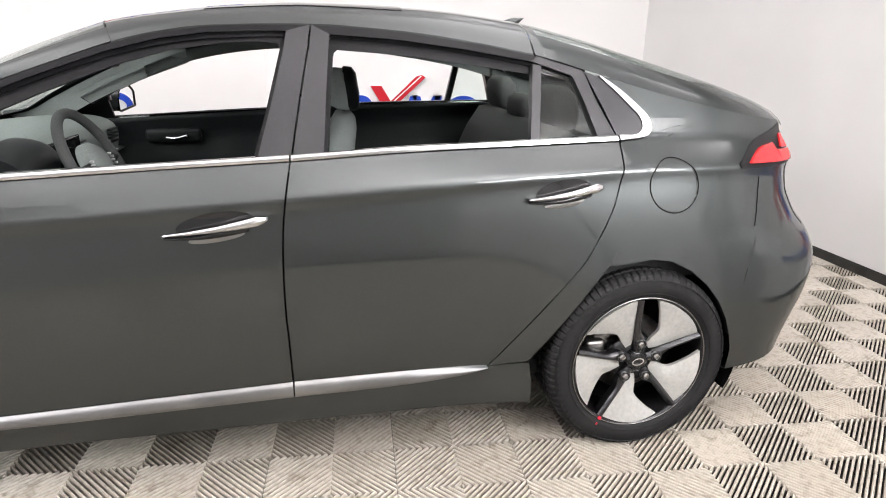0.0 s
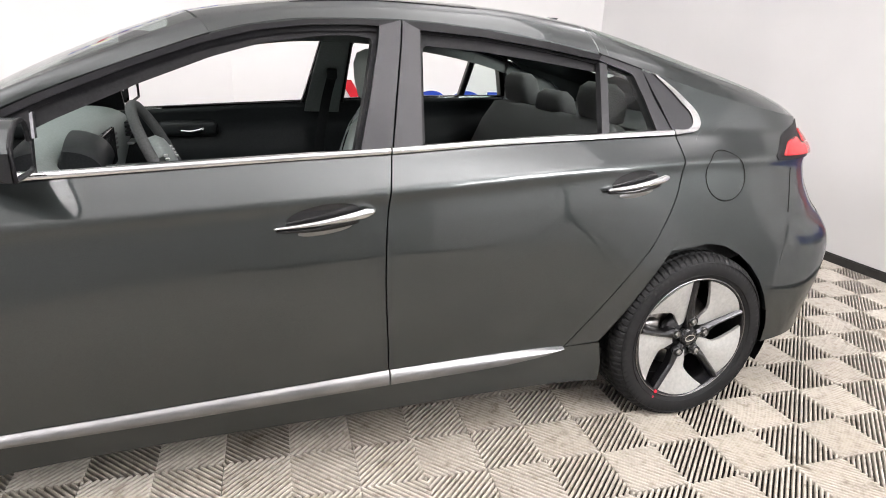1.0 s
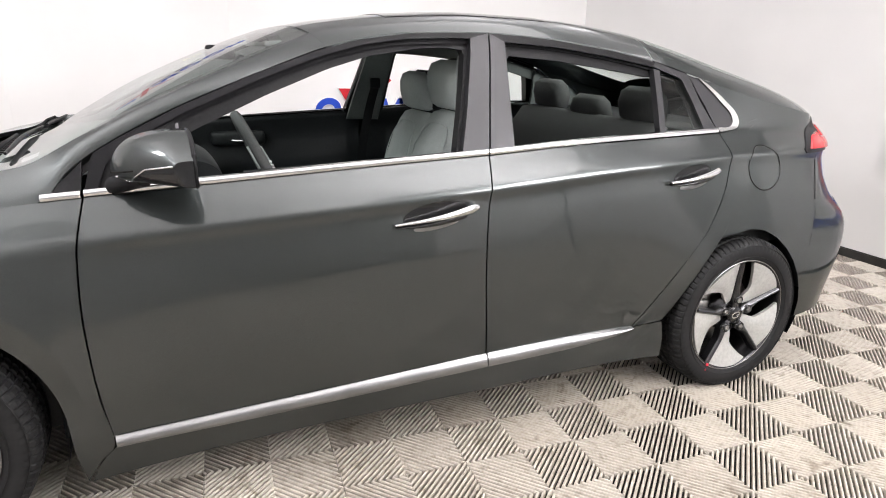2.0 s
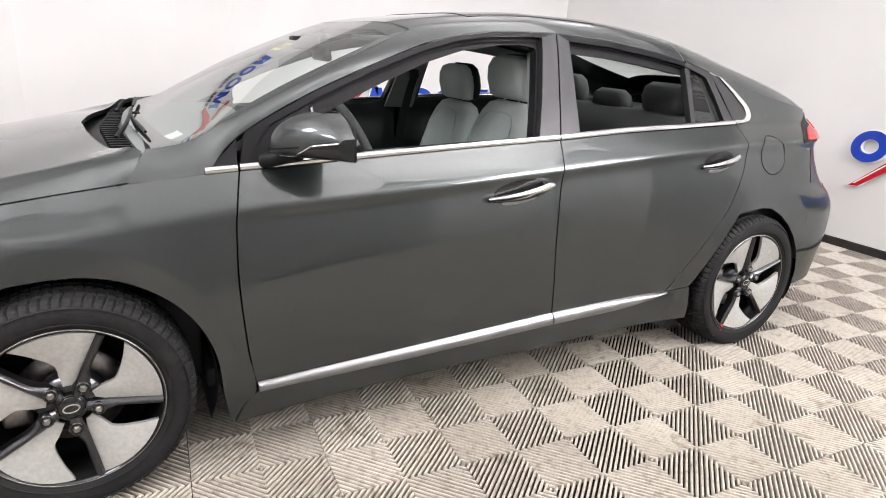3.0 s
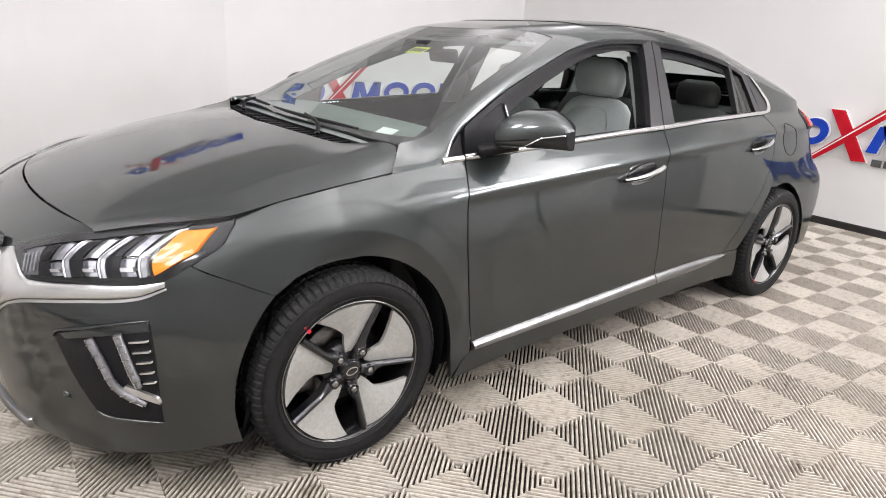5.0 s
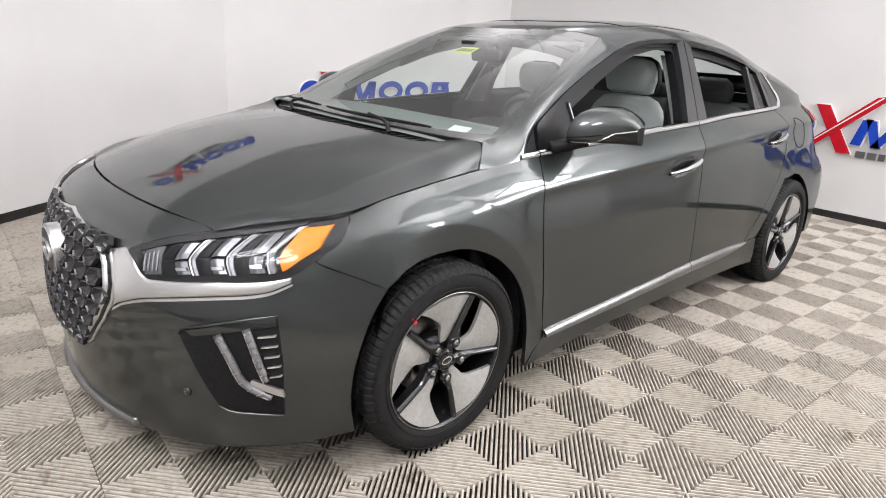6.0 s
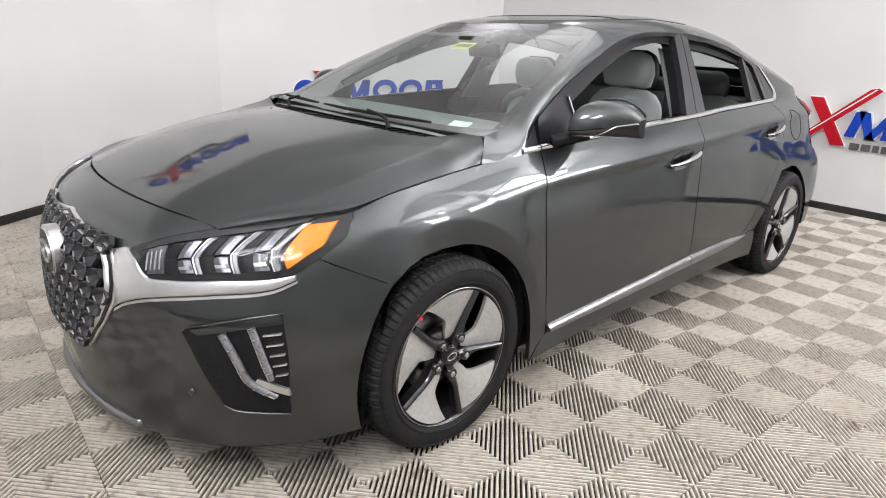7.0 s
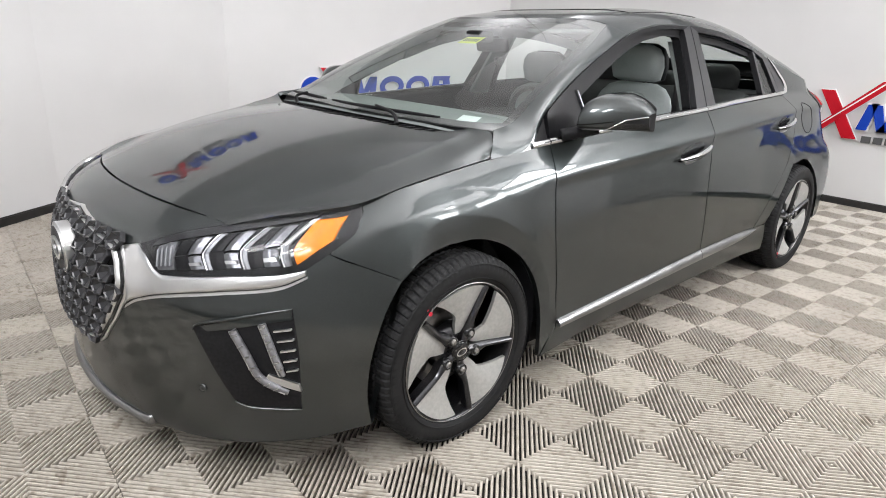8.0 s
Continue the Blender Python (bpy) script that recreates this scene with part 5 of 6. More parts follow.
doors = [o for o in CAR.children if o.name.startswith(("front_door", "rear_door"))]
for door in doors:
    front = door.name.startswith("front")
    sgn = 1 if sum(v.co.y for v in door.data.vertices) < 0 else -1
    x0, z0, x1, z1 = (-.079, .792, .199, .829) if front else (.945, .862, 1.182, .893)
    L, rise = x1 - x0, z1 - z0
    h = sub("door_handle", door)
    # ovals behind the bar: black paints the pocket's shade, silver the cup's reflection
    for nm, mat, cx, cz, rx, rz, o in (("handle_pocket", GLOSS, .49, .006, .37, .034, .0015), ("handle_cup", MOULDING, .50, -.030, .27, .013, .0025)):
        bm = bmesh.new()
        ring_rows = []
        for j in range(7):
            k = j / 6
            row = []
            for i in range(36):
                a = 2 * math.pi * i / 36
                x = x0 + L * cx + L * rx * k * math.cos(a)
                z = z0 + rise * (x - x0) / L + cz + rz * k * math.sin(a)
                row.append(bm.verts.new(skin(x, z, sgn, o + (.004 if nm == "handle_cup" else .001) * (1 - k * k))))
            ring_rows.append(row)
        for a, b in zip(ring_rows, ring_rows[1:]):
            for i in range(36):
                bm.faces.new((a[i], a[(i + 1) % 36], b[(i + 1) % 36], b[i]))
        tidy(bm)
        part(nm, bm, mat, h)
    bm = bmesh.new()

    def bar(u, v):
        a = 2 * math.pi * u
        thick = .004 + .013 * v ** 1.4 - .010 * max(0, v - .9) / .1
        out = .006 + .032 * math.sin(math.pi * min(1, .06 + .9 * v)) ** .6
        x = x0 + L * v
        z = z0 + rise * v + .004 * math.sin(math.pi * v) * -1
        p = skin(x, z, sgn, out)
        return p + Vector((0, -.010 * sgn * math.cos(a), thick * math.sin(a)))
    rows = grid(bm, bar, 14, 30, closed=True)
    bm.faces.new(rows[0])
    bm.faces.new(rows[-1])
    bmesh.ops.recalc_face_normals(bm, faces=bm.faces)
    part("handle_bar", bm, CHROME, h, "chrome door handle bar")
    bm = bmesh.new()
    rows = grid(bm, lambda u, v: bar(u, .02 + .80 * v) + Vector((0, .006 * sgn, -.007 - .009 * math.sin(math.pi * (.1 + .8 * v)))), 14, 24, closed=True)
    bm.faces.new(rows[0])
    bm.faces.new(rows[-1])
    bmesh.ops.recalc_face_normals(bm, faces=bm.faces)
    part("handle_underside", bm, GLOSS, h, "black underside of the handle")
    # inside trim and top ledge
    xa, xb = (-.87, .25) if front else (.28, 1.23)
    bm = bmesh.new()

    def lining(u, v):
        x = xa + (xb - xa) * u
        zt = waist_z(x) + .006
        if not front and x > .9:
            lo = .34 + max(0, x - .95) * 1.3
        else:
            lo = .32
        z = lo + (zt - lo) * v
        d = .085 + .035 * math.exp(-((v - .62) / .13) ** 2) - .03 * max(0, v - .85) / .15
        return Vector((x, -(side(x, z) - d) * sgn, z))
    rows = grid(bm, lining, 30, 24)
    top = [bm.verts.new((v.co.x, v.co.y * 1.0 - .05 * sgn, v.co.z - .004)) for v in rows[-1]]
    for a, b, c, d in zip(rows[-1], rows[-1][1:], top[1:], top):
        bm.faces.new((a, b, c, d))
    bmesh.ops.recalc_face_normals(bm, faces=bm.faces)
    part("door_lining", bm, TRIM, door, "dark plastic door lining")
    if front:
        bm = bmesh.new()
        y = side(-.35, .86) - .10
        pts = [(-.46, -y * sgn, .868), (-.42, -(y - .012) * sgn, .846), (-.36, -(y - .03) * sgn, .838), (-.30, -(y - .03) * sgn, .852)]
        tube(bm, way(pts), .008, 8, 20)
        part("inner_handle", bm, CHROME, door, "chrome inner handle")
        bm = bmesh.new()
        box(bm, (-.50, -.03, .815), (-.24, .03, .885), .02, m=Matrix.Translation((0, -(y + .005) * sgn, 0)))
        part("handle_surround", bm, TRIM, door)

mirror_top = curve((0, 1.050), (.15, 1.076), (.3, 1.087), (.5, 1.087), (.7, 1.077), (.86, 1.060), (.95, 1.044), (1, 1.030))
for sgn in (1, -1):
    # door mirror
    mir = sub("door_mirror", CAR)

    def shell(q, v, grow=0.0):
        """v outwards along the mirror; q from the top of the glass over the leading edge to its foot."""
        k = min(1.0, max(0.0, v) / .16)
        k = max(0.0, 1 - (1 - k) ** 2.6) ** .5 * .97 + .03
        back = -.628 + .018 * v
        lead = back + (-.800 + .150 * v ** 2.0 - back) * k
        edge = .979 + .040 * v ** 1.5
        high, foot = edge + (mirror_top(v) - edge) * k, edge + (.956 + .012 * v - edge) * (.4 + .6 * k)
        a = math.pi * q
        c, n = math.cos(a), math.sin(a)
        reach = n ** .66
        z = edge + (high - edge) * c ** .85 if c >= 0 else edge + (foot - edge) * (-c) ** .55
        return Vector((back + (lead - back) * reach - grow * n, -(.797 + .209 * v) * sgn, z + grow * c))

    def split(v):
        """Where the painted cap ends and the black shell begins."""
        k = min(1.0, max(0.0, (v - .42) / .34))
        return .72 - .22 * k * k * (3 - 2 * k)
    top, low = bmesh.new(), bmesh.new()
    grid(top, lambda u, v: shell(split(v) * u, v), 44, 44)
    grid(low, lambda u, v: shell(split(v) + (1 - split(v)) * u, v), 24, 44)
    grid(low, lambda u, v: shell(u, 1).lerp(shell(0, 1).lerp(shell(1, 1), u), v), 24, 4)
    for b, nm, mat, lab in ((top, "mirror_cap", PAINT, "painted mirror cap"), (low, "mirror_base_shell", GLOSS, "black lower mirror shell")):
        tidy(b)
        part(nm, b, mat, mir, lab)
    bm = bmesh.new()
    tube(bm, lambda u: shell(split(.02 + .97 * u), .02 + .97 * u, .0006), lambda u: .0016 + .0022 * max(0.0, u - .4), 8, 60)
    part("indicator_strip", bm, CHROME, mir, "bright indicator strip")
    bm = bmesh.new()
    tube(bm, lambda u: shell(.5, .03 + .60 * u), .0022, 6, 40)
    part("cap_gap", bm, VOID, mir)

    def opening(u, lip):
        """Round the open back of the shell."""
        v = .5 - .5 * math.cos(2 * math.pi * u)
        p = shell(0.0 if u < .5 else 1.0, .03 + .94 * v)
        mid = .979 + .040 * v ** 1.5 + .012
        return Vector((p.x + .004, p.y, mid + (p.z - mid) * lip))
    bm = bmesh.new()
    tube(bm, lambda u: opening(u, .95), .006, 8, 56, ends=False)
    part("mirror_bezel", bm, BLACK, mir, "black mirror bezel")
    bm = bmesh.new()
    grid(bm, lambda u, v: opening(.02 + .46 * u, .93).lerp(opening(1 - .02 - .46 * u, .93), v), 24, 8)
    part("mirror_glass", bm, MIRROR, mir, "mirror glass")
    bm = bmesh.new()
    tube(bm, way([(-.80, -.762 * sgn, .935), (-.78, -.785 * sgn, .943), (-.745, -.82 * sgn, .955), (-.72, -.86 * sgn, .966)]), lambda u: .024 - .006 * u, 10, 14)
    part("mirror_arm", bm, BLACK, mir, "black mirror arm")
    # filler cap outline, bumper seam
    if sgn == 1:
        bm = bmesh.new()
        tube(bm, lambda u: skin(1.432 + .083 * math.cos(2 * math.pi * u), .889 + .082 * math.sin(2 * math.pi * u), sgn, .0004), .0019, 6, 60, ends=False)
        part("filler_cap_gap", bm, VOID, CAR, "dark round gap of the filler cap")
        bm = bmesh.new()
        tube(bm, lambda u: skin(1.431 + .0802 * math.cos(2 * math.pi * u), .889 + .0792 * math.sin(2 * math.pi * u), sgn, .0002), .0012, 6, 60, ends=False)
        part("filler_cap_edge", bm, PAINT, CAR)
    bm = bmesh.new()
    e = way([(1.752, .905), (1.742, .83), (1.727, .753)])
    tube(bm, lambda u: skin(*e(u)[:2], sgn, .0005), .0016, 6, 20)
    part("bumper_seam", bm, VOID, CAR)

# roof fin
bm = bmesh.new()
rows = []
for j in range(7):
    k = j / 6
    row = []
    for i in range(16):
        a = 2 * math.pi * i / 16
        row.append(bm.verts.new((1.03 + .085 * k + (.07 - .045 * k) * math.cos(a) + .03, (.03 * (1 - k) + .005) * math.sin(a), top_z(1.06 + .085 * k) - .01 + .058 * k)))
    rows.append(row)
for a, b in zip(rows, rows[1:]):
    for i in range(16):
        bm.faces.new((a[i], a[(i + 1) % 16], b[(i + 1) % 16], b[i]))
bm.faces.new(rows[-1])
bmesh.ops.recalc_face_normals(bm, faces=bm.faces)
part("roof_fin", bm, PAINT, CAR, "painted roof fin")

# cowl and wipers
bm = bmesh.new()


def cowl_at(u, v):
    y = 1.42 * u - .71
    a, b = cowl_x(abs(y)) - .08 * max(.2, 1 - (abs(y) / .74) ** 4), foot_x(abs(y)) + .02
    return Vector((a + (b - a) * v, y, cowl_z(abs(y)) - .045 + .046 * v - .012 * math.sin(math.pi * v)))
grid(bm, cowl_at, 40, 8)
part("cowl", bm, BLACK, CAR, "black plastic cowl")
for k in range(26):
    bm = bmesh.new()
    y = -.6 + 1.2 * k / 25
    x = foot_x(abs(y)) - .06
    box(bm, (x - .03, y - .006, .915), (x + .03, y + .006, .938))
    part("cowl_rib", bm, BLACK, CAR, smooth=False)
for ys, pivot in (((-.44, -.28, -.1, .08, .24), -.30), ((.30, .42, .54, .63), .44)):
    wp = sub("wiper", CAR)

    def on_glass(y, rise):
        x = foot_x(abs(y)) + .012
        return Vector((x, y, foot_z(abs(y)) + .016 + rise))
    e = way([tuple(on_glass(y, .004)) for y in ys])
    bm = bmesh.new()
    tube(bm, e, lambda u: .0075 * math.sin(math.pi * (.08 + .84 * u)) ** .4, 8, 24)
    part("blade", bm, BLACK, wp, "black rubber wiper blade")
    bm = bmesh.new()
    mid = e(.5)
    tube(bm, way([(foot_x(abs(pivot)) - .06, pivot, foot_z(abs(pivot)) - .018), (foot_x(abs(pivot)) - .03, pivot + .06, foot_z(abs(pivot)) + .014), tuple(mid + Vector((-.008, 0, .012)))]), lambda u: .0085 - .003 * u, 8, 20)
    part("arm", bm, BLACK, wp, "black wiper arm")

# stickers inside the screen
bm = bmesh.new()
grid(bm, lambda u, v: screen_at(.105 + .062 * u, .062 + .05 * v, -.008), 4, 3)
part("paper_sticker", bm, PAPER, CAR, "small white paper sticker")
bm = bmesh.new()
grid(bm, lambda u, v: screen_at(.415 + .09 * u, .655 + .075 * v, -.008), 4, 3)
st = part("yellow_sticker", bm, YELLOW, CAR, "bright yellow sticker with dark marks")
for k in range(6):
    bm = bmesh.new()
    grid(bm, lambda u, v: screen_at(.425 + .0125 * k + .009 * u, .675 + .036 * v, -.0074), 1, 1)
    part("dark_bar", bm, BLACK, st)

# ---- cabin ----
bm = bmesh.new()
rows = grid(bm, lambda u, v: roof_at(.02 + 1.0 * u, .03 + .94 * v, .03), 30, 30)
part("roof_lining", bm, LINER_SHADED, CAR, "fabric roof lining, its grey darkened for shade")
for sgn in (1, -1):
    bm = bmesh.new()
    a = way([tuple(skin(x, rail_z(x) - (.012 if sgn == 1 else .055), 1, -.05)) for x in (-.93, -.841, -.629, -.43, -.245)])
    b = way([(x + .012, y + (.008 if sgn == 1 else .015), z - .012) for x, y, z in EDGE])
    grid(bm, lambda u, v: Vector((a(u).lerp(b(u), v).x, a(u).lerp(b(u), v).y * sgn, a(u).lerp(b(u), v).z)), 30, 4)
    part("pillar_trim", bm, PALE_TRIM, CAR, "pale grey front pillar trim")
    strip("middle_pillar_trim", [(.175, .97), (.205, 1.12), (.245, 1.30)], [(.345, .97), (.362, 1.12), (.378, 1.30)], sgn, TRIM_GREY, CAR, 12, -.062, .02, 4, "grey middle pillar trim")
    strip("rail_trim", [(x, rail_z(x) - (.02 if sgn == 1 else .05)) for x in (-.43, -.2, .1, .4, .7, 1.0, 1.2)], [(x, rail_z(x) + .0) for x in (-.43, -.2, .1, .4, .7, 1.0, 1.2)], sgn, LINER_SHADED, CAR, 30, -.055, .02, 2)
    strip("rear_pillar_trim", [(1.235, 1.02), (1.22, 1.12), (1.19, 1.22)], [(1.62, 1.03), (1.55, 1.08), (1.48, 1.13)], sgn, LINER_SHADED, CAR, 12, -.05, .02, 6, "rear pillar trim, its grey darkened for shade")
    strip("rear_side_trim", [(1.15, .55), (1.24, 1.02)], [(1.7, .62), (1.65, 1.03)], sgn, TRIM, CAR, 12, -.06, .02, 6)
    belt = sub("seat_belt", CAR)
    bm = bmesh.new()
    e = way([(.30, -.585 * sgn, 1.12), (.27, -.60 * sgn, 1.0), (.24, -.63 * sgn, .8), (.22, -.66 * sgn, .5)])
    grid(bm, lambda u, v: Vector(e(u)) + Vector((.046 * (v - .5), 0, 0)), 14, 1)
    part("webbing", bm, BLACK, belt, "black belt webbing")
    bm = bmesh.new()
    box(bm, (.275, -.02, 1.10), (.325, .012, 1.15), .008, m=Matrix.Translation((0, -.60 * sgn, 0)))
    part("belt_anchor", bm, TRIM, belt)

# floor, tunnel, bulkheads
bm = bmesh.new()
box(bm, (-1.0, -.78, .24), (1.1, .78, .30), .01)
box(bm, (-.9, -.12, .30), (.55, .12, .56), .03)
part("cabin_floor", bm, TRIM, CAR, "dark carpeted cabin floor")
bm = bmesh.new()
box(bm, (-1.12, -.72, .25), (-1.0, .72, .90), .01)
part("front_bulkhead", bm, TRIM, CAR)
bm = bmesh.new()
box(bm, (1.30, -.68, .30), (1.36, .68, .98), .01)
part("rear_bulkhead", bm, TRIM, CAR)
bm = bmesh.new()
box(bm, (1.28, -.66, .985), (1.75, .66, 1.005), .006)
part("parcel_shelf", bm, TRIM, CAR, "dark parcel shelf")

# dashboard
dash = sub("dashboard", CAR)
dash_way = way([(-1.10, .945), (-.95, .962), (-.80, .968), (-.70, .960), (-.635, .93), (-.615, .88), (-.63, .80), (-.66, .70), (-.70, .58)])
bm = bmesh.new()
def dash_at(u, v):
    y = -.70 + 1.40 * v
    p = dash_way(u)
    bow = .05 * (1 - (y / .7) ** 2)
    return Vector((p[0] - bow * (1 - u), y, p[1] - .012 * (abs(y) / .7) ** 3))
grid(bm, dash_at, 30, 40)
part("dash_top", bm, TRIM_GREY, dash, "grey moulded dashboard")
bm = bmesh.new()
rows = grid(bm, lambda u, v: Vector((-.62 + .10 * math.sin(math.pi * u * .5) - .03 * v, -.54 + .36 * v, .955 + .03 * math.sin(math.pi * v) ** .6 * (1 - .4 * u) - .075 * u * u)), 10, 20)
flange(bm, rim_of(rows), lambda co: (-.02, 0, -.05))
part("cluster_hood", bm, TRIM, dash, "dark instrument hood")
bm = bmesh.new()
box(bm, (-.615, -.50, .83), (-.60, -.22, .95), .006)
part("instrument_panel", bm, GLOSS, dash, "black instrument panel")
bm = bmesh.new()
box(bm, (-.612, -.13, .80), (-.595, .15, .935), .006)
part("centre_screen", bm, GLOSS, dash, "black centre screen")
for y0 in (-.64, .18, .60):
    bm = bmesh.new()
    for k in range(4):
        box(bm, (-.62, y0 - .05, .84 + .018 * k), (-.60, y0 + .05, .848 + .018 * k), .002)
    part("air_vent", bm, BLACK, dash, "black air vent")
for y0, s in ((-.66, 1), (.66, -1)):
    bm = bmesh.new()
    box(bm, (-.625, -.06, -.006), (-.598, .06, .006), .003, m=Matrix.Translation((0, y0, .80)))
    part("dash_trim", bm, SATIN, dash, "silver dash trim")

# steering wheel
sw = sub("steering_wheel", CAR)
sw_m = Matrix.Translation((-.38, -.34, .896)) @ Matrix.Rotation(radians(65), 4, "Y")
bm = bmesh.new()
tube(bm, lambda u: sw_m @ Vector((.185 * math.cos(2 * math.pi * u), .185 * math.sin(2 * math.pi * u), 0)), .0165, 12, 48, ends=False)
part("rim", bm, FABRIC_DARK, sw, "dark leather steering wheel rim")
bm = bmesh.new()
spin(bm, [(.0001, -.03), (.06, -.026), (.078, -.01), (.08, .02)], 24)
bmesh.ops.transform(bm, matrix=sw_m @ Matrix.Rotation(radians(-90), 4, "X"), verts=bm.verts)
bmesh.ops.recalc_face_normals(bm, faces=bm.faces)
part("hub", bm, TRIM_GREY, sw, "grey steering wheel hub")
for a in (90, 270, 0):
    bm = bmesh.new()
    d = Vector((math.cos(radians(a)), math.sin(radians(a)), 0))
    tube(bm, lambda u: sw_m @ (d * (.06 + .115 * u)), lambda u: .02 - .006 * u, 8, 8)
    part("spoke", bm, TRIM, sw)
    if a:
        bm = bmesh.new()
        for k in range(4):
            p = sw_m @ (d * (.085 + .008 * (k % 2)) + Vector((.012 * (k - 1.5), 0, .022)))
            box(bm, (-.006, -.006, -.004), (.006, .006, .004), .002, m=Matrix.Translation(p))
        part("buttons", bm, SATIN, sw, "silver buttons")

# inner mirror
im = sub("inner_mirror", CAR)
bm = bmesh.new()
box(bm, (-.02, -.095, -.030), (.012, .095, .030), .012, m=Matrix.Translation((-.40, -.02, 1.225)) @ Matrix.Rotation(radians(-12), 4, "Y"))
part("mirror_case", bm, BLACK, im, "black mirror case")
bm = bmesh.new()
box(bm, (-.52, -.045, 1.235), (-.42, .045, 1.285), .012)
part("sensor_box", bm, BLACK, im, "black sensor box")
# sun visors
for y0 in (-.33, .33):
    bm = bmesh.new()
    box(bm, (-.33, y0 - .17, 1.285), (-.17, y0 + .17, 1.302), .006, m=None)
    part("sun_visor", bm, LINER_SHADED, CAR, "sun visor, its grey darkened for shade")


def pad(bm, stations, n=28, power=3.2):
    """A stuffed pad through stations (x, z, half width, half depth) along a spine; cross-sections lean with the spine."""
    rows = []
    for k, (x, y, z, w, d, lean) in enumerate(stations):
        row = []
        for i in range(n):
            a = 2 * math.pi * i / n
            c, s = math.cos(a), math.sin(a)
            cw = w * math.copysign(abs(c) ** (2 / power), c)
            cd = d * math.copysign(abs(s) ** (2 / power), s)
            row.append(bm.verts.new((x + cd * math.cos(lean), y + cw, z - cd * math.sin(lean))))
        rows.append(row)
    for a, b in zip(rows, rows[1:]):
        for i in range(n):
            bm.faces.new((a[i], a[(i + 1) % n], b[(i + 1) % n], b[i]))
    bm.faces.new(rows[0])
    bm.faces.new(rows[-1])
    bmesh.ops.recalc_face_normals(bm, faces=bm.faces)


def seat(y, x, lift):
    s = sub("front_seat", CAR)
    bm = bmesh.new()
    pad(bm, [(x - .28, y, .46, .22, .02, 1.5), (x - .29, y, .46, .25, .06, 1.5), (x - .15, y, .47, .26, .075, 1.5), (x + .1, y, .45, .26, .08, 1.5), (x + .2, y, .45, .24, .05, 1.5)])
    part("cushion", bm, FABRIC, s, "pale grey fabric cushion")
    bm = bmesh.new()
    pad(bm, [(x + .17, y, .45, .20, .03, .3), (x + .18, y, .47, .245, .07, .3), (x + .21, y, .60, .255, .08, .3), (x + .25, y, .78, .25, .075, .28), (x + .285, y, .92, .225, .068, .25),
             (x + .305, y, 1.0, .19, .058, .22), (x + .313, y, 1.04, .155, .045, .2), (x + .317, y, 1.058, .11, .02, .2)])
    back = part("backrest", bm, FABRIC, s, "pale grey fabric backrest")
    # stitched centre panel and side piping
    for dy in (-.15, .15):
        bm = bmesh.new()
        e = way([(x + .125, y + dy * .95, .55), (x + .165, y + dy, .76), (x + .21, y + dy * .92, .93), (x + .245, y + dy * .6, 1.005), (x + .252, y, 1.018)])
        tube(bm, e, .0024, 6, 24)
        part("seam", bm, FABRIC, back)
    bm = bmesh.new()
    pad(bm, [(x + .300, y, 1.068, .10, .03, .12), (x + .300, y, 1.08, .125, .052, .12), (x + .295, y, 1.14, .138, .062, .1), (x + .29, y, 1.19, .132, .06, .1), (x + .29, y, 1.225, .11, .05, .1), (x + .292, y, 1.242, .07, .025, .1)])
    part("headrest", bm, FABRIC, s, "grey fabric headrest")
    bm = bmesh.new()
    pad(bm, [(x + .340, y, 1.066, .10, .02, .12), (x + .342, y, 1.08, .128, .034, .12), (x + .338, y, 1.14, .142, .04, .1), (x + .332, y, 1.19, .137, .038, .1), (x + .33, y, 1.228, .115, .034, .1), (x + .33, y, 1.248, .075, .018, .1)])
    part("headrest_shell", bm, TRIM, s, "black headrest back")
    for dy in (-.055, .055):
        bm = bmesh.new()
        tube(bm, way([(x + .305, y + dy, 1.03), (x + .302, y + dy, 1.08)]), .006, 8, 4)
        part("headrest_post", bm, CHROME, s)
    s.location.z = lift


seat(-.355, .01, .012)
seat(.355, .145, -.05)
# rear seat, in a darker tone than the front seats
rs = sub("rear_seat", CAR)
bm = bmesh.new()
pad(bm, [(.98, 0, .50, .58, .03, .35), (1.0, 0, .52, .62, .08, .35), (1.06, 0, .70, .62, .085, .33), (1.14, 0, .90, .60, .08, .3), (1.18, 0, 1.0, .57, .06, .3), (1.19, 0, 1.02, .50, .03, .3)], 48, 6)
part("backrest", bm, FABRIC_DARK, rs, "rear backrest, darker than the front seats")
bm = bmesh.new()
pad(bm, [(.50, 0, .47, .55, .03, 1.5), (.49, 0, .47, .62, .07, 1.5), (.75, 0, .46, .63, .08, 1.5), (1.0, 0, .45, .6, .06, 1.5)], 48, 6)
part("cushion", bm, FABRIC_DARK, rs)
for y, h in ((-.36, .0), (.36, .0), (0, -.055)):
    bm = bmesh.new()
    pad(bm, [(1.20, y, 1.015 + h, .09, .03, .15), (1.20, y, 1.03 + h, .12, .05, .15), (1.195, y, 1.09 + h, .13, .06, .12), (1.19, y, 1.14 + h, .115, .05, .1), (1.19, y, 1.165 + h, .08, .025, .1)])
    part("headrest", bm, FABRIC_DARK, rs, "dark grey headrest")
for dy in (-.16, .16):
    bm = bmesh.new()
    e = way([(.97, dy, .60), (1.035, dy, .82), (1.09, dy, .95), (1.14, dy, 1.015)])
    tube(bm, e, .004, 6, 20)
    part("seam", bm, FABRIC_DARK, rs)

# ---- floor tiles ----
TILE_SIZE, TILE_TURN = .404, -3.1
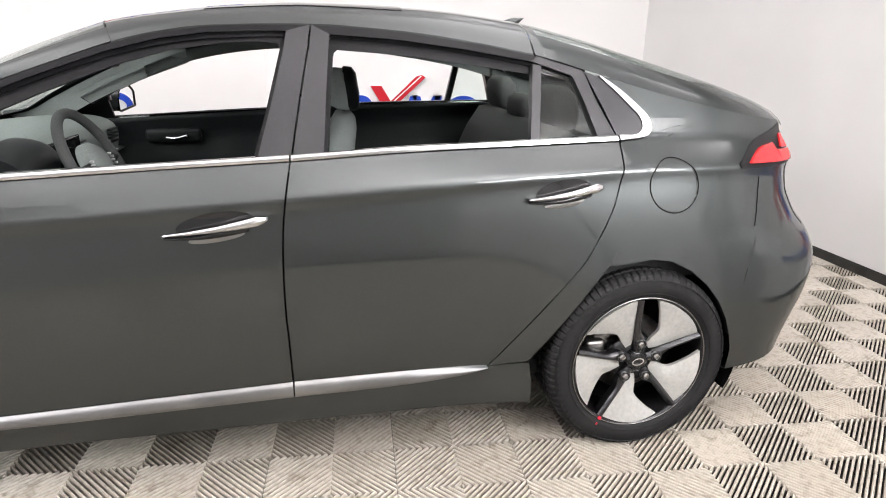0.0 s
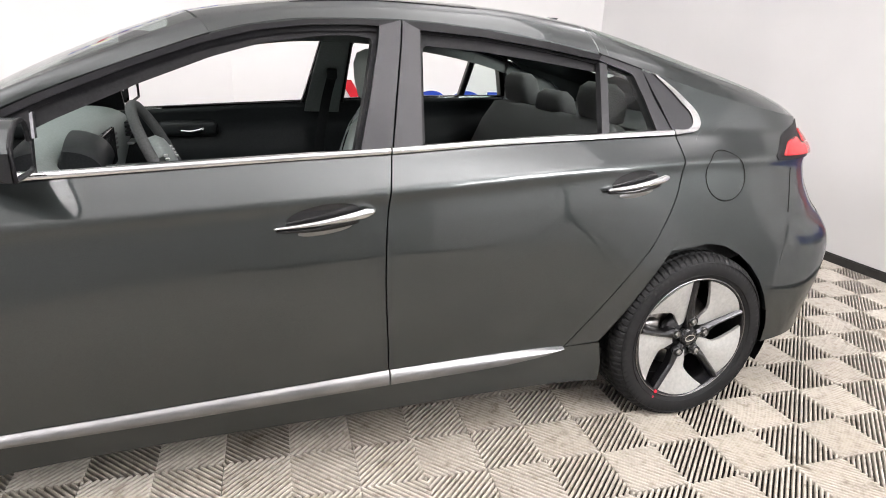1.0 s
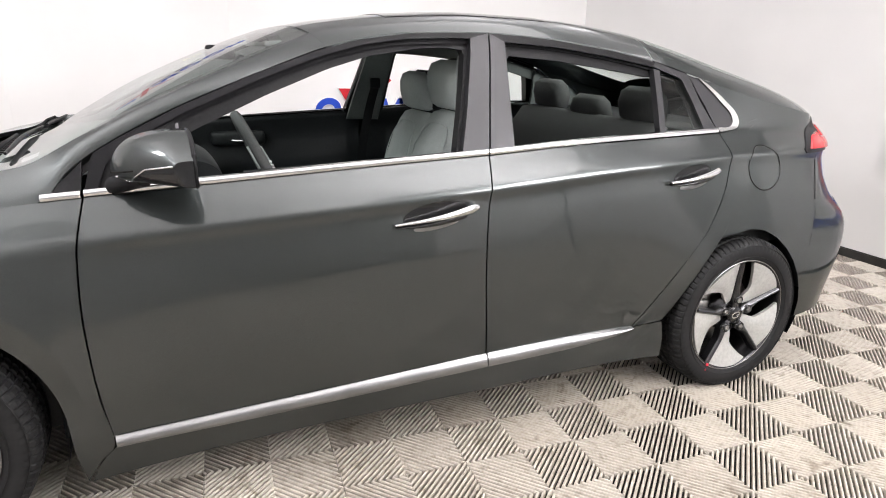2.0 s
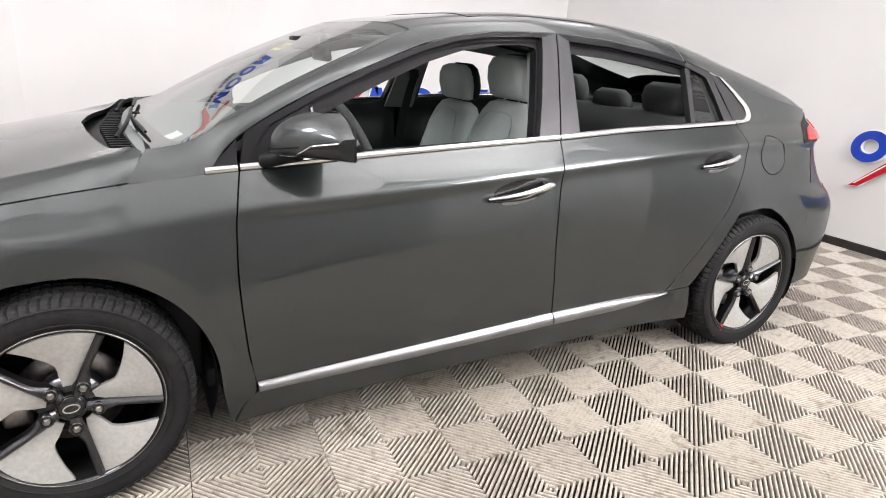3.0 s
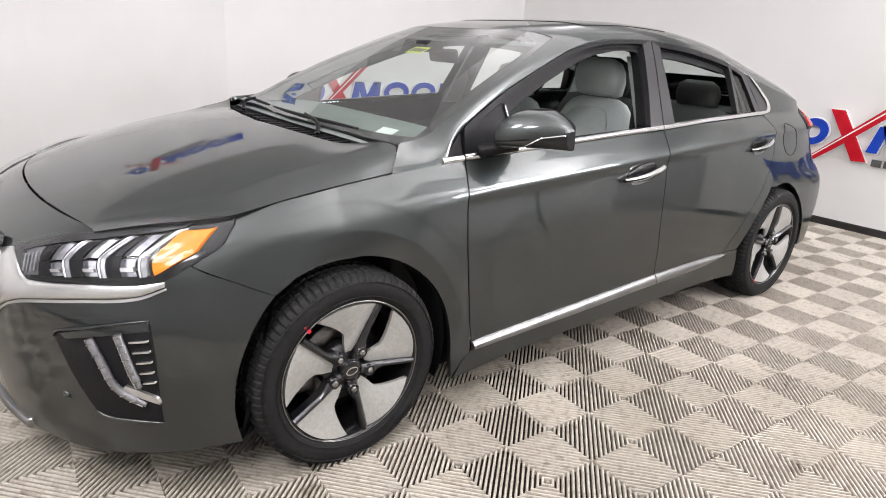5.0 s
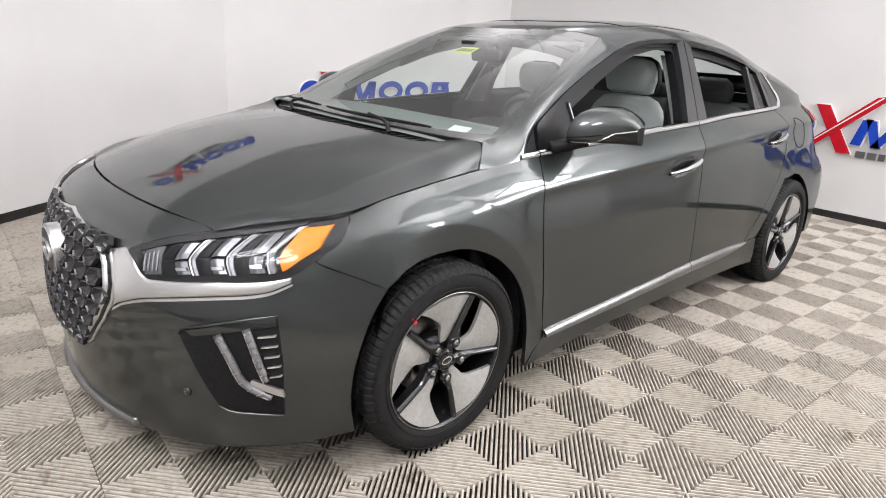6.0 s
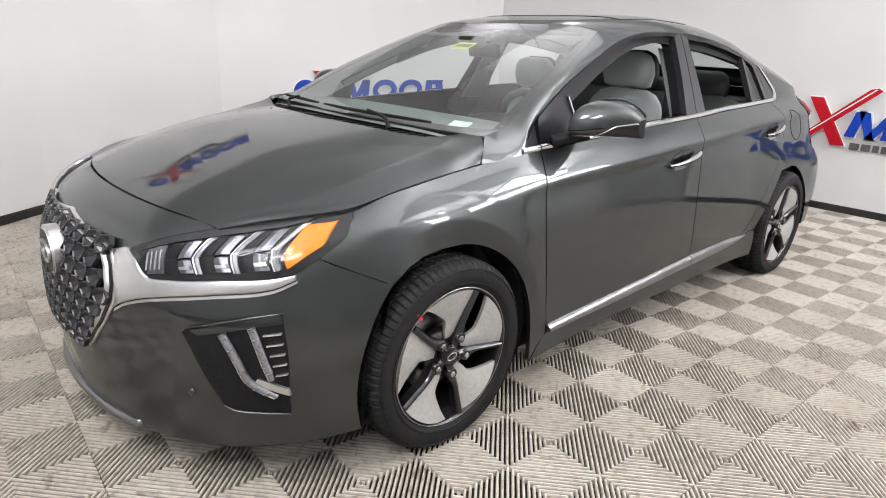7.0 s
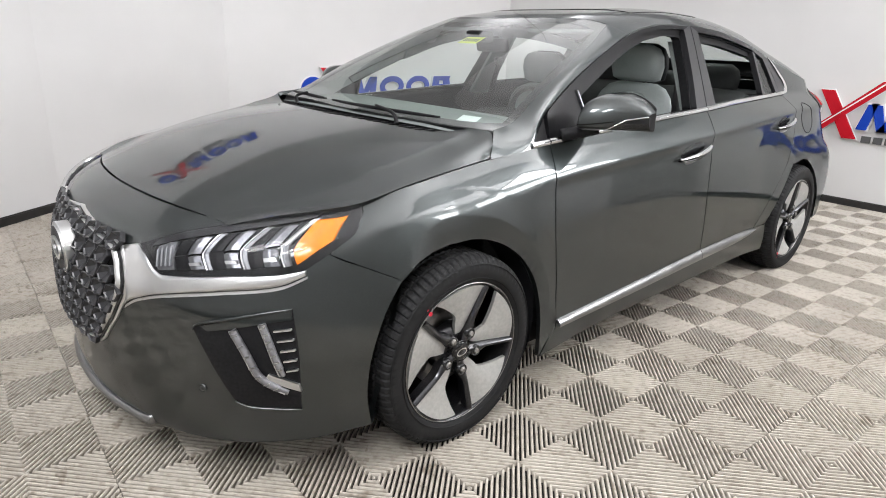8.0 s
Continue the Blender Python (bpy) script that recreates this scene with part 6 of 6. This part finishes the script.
TILE_ORIGIN = Vector((-.0246, -.1475))


def clip_bar(k, pitch, width, size, way_sign):
    """A diagonal bar clipped to a square of that size at the origin; returns its outline."""
    s0, s1 = k * pitch - width / 2, k * pitch + width / 2

    def cut(poly, a, b, c):
        out = []
        for i, p in enumerate(poly):
            q = poly[(i + 1) % len(poly)]
            dp, dq = a * p[0] + b * p[1] - c, a * q[0] + b * q[1] - c
            if dp >= 0:
                out.append(p)
            if dp * dq < 0:
                t = dp / (dp - dq)
                out.append((p[0] + t * (q[0] - p[0]), p[1] + t * (q[1] - p[1])))
        return out
    square = [(0, 0), (size, 0), (size, size), (0, size)]
    d = math.sqrt(.5)
    square = cut(square, d, d, s0)
    square = cut(square, -d, -d, -s1) if square else square
    return square


def tile_mesh():
    bm = bmesh.new()
    half = TILE_SIZE / 2 - .0012
    count = 18
    pitch = half * math.sqrt(2) / count
    for sx in (1, -1):
        for sy in (1, -1):
            for k in range(count + 1):
                out = clip_bar(k, pitch, pitch * .56, half, 1)
                crown = clip_bar(k, pitch, pitch * .30, half, 1)
                if len(out) < 3:
                    continue
                pts = [(sx * x, sy * y) for x, y in out]
                if sx * sy < 0:
                    pts.reverse()
                top = [(sx * x, sy * y) for x, y in crown]
                if sx * sy < 0:
                    top.reverse()
                levels = [(pts, -.018), (pts, -.0042)]
                if len(top) == len(pts):
                    levels.append((top, 0.0))
                rows = [[bm.verts.new((x, y, z)) for x, y in ring_] for ring_, z in levels]
                bm.faces.new(rows[-1])
                for lo, hi in zip(rows, rows[1:]):
                    for i in range(len(pts)):
                        j = (i + 1) % len(pts)
                        bm.faces.new((lo[i], lo[j], hi[j], hi[i]))
    me = bpy.data.meshes.new("floor_tile")
    bm.to_mesh(me)
    bm.free()
    me.materials.append(TILE)
    return me


tile = tile_mesh()
turn = Matrix.Rotation(radians(TILE_TURN), 4, "Z")
spots = []
for i in range(-16, 14):
    for j in range(-14, 14):
        p = turn @ Vector((i * TILE_SIZE, j * TILE_SIZE, 0)) + Vector((*TILE_ORIGIN, 0))
        if p.x > RIGHT + .1 or p.y > BACK + .1 or p.x < SLANT_END[0] or p.y < FRONT:
            continue
        spots.append(p)
spots.sort(key=lambda p: (Vector((p.x, p.y)) - Vector((.3, -.6))).length)
for p in spots[:300]:
    ob = new("floor_tile", tile)
    ob.parent = floor
    ob.matrix_basis = Matrix.Translation(p) @ turn
far = spots[300:]
if far:
    nv = len(tile.vertices)
    co = np.empty(nv * 3)
    tile.vertices.foreach_get("co", co)
    co = co.reshape(-1, 3)
    rot = np.array(turn.to_3x3())
    verts = np.concatenate([co @ rot.T + np.array(p) for p in far])
    polys = [tuple(f.vertices) for f in tile.polygons]
    faces = [tuple(v + nv * k for v in f) for k in range(len(far)) for f in polys]
    me = bpy.data.meshes.new("far_floor_tiles")
    me.from_pydata(verts.tolist(), [], faces)
    me.materials.append(TILE)
    ob = new("far_floor_tiles", me)
    ob.parent = floor
    tagged(ob, kind="stuff")
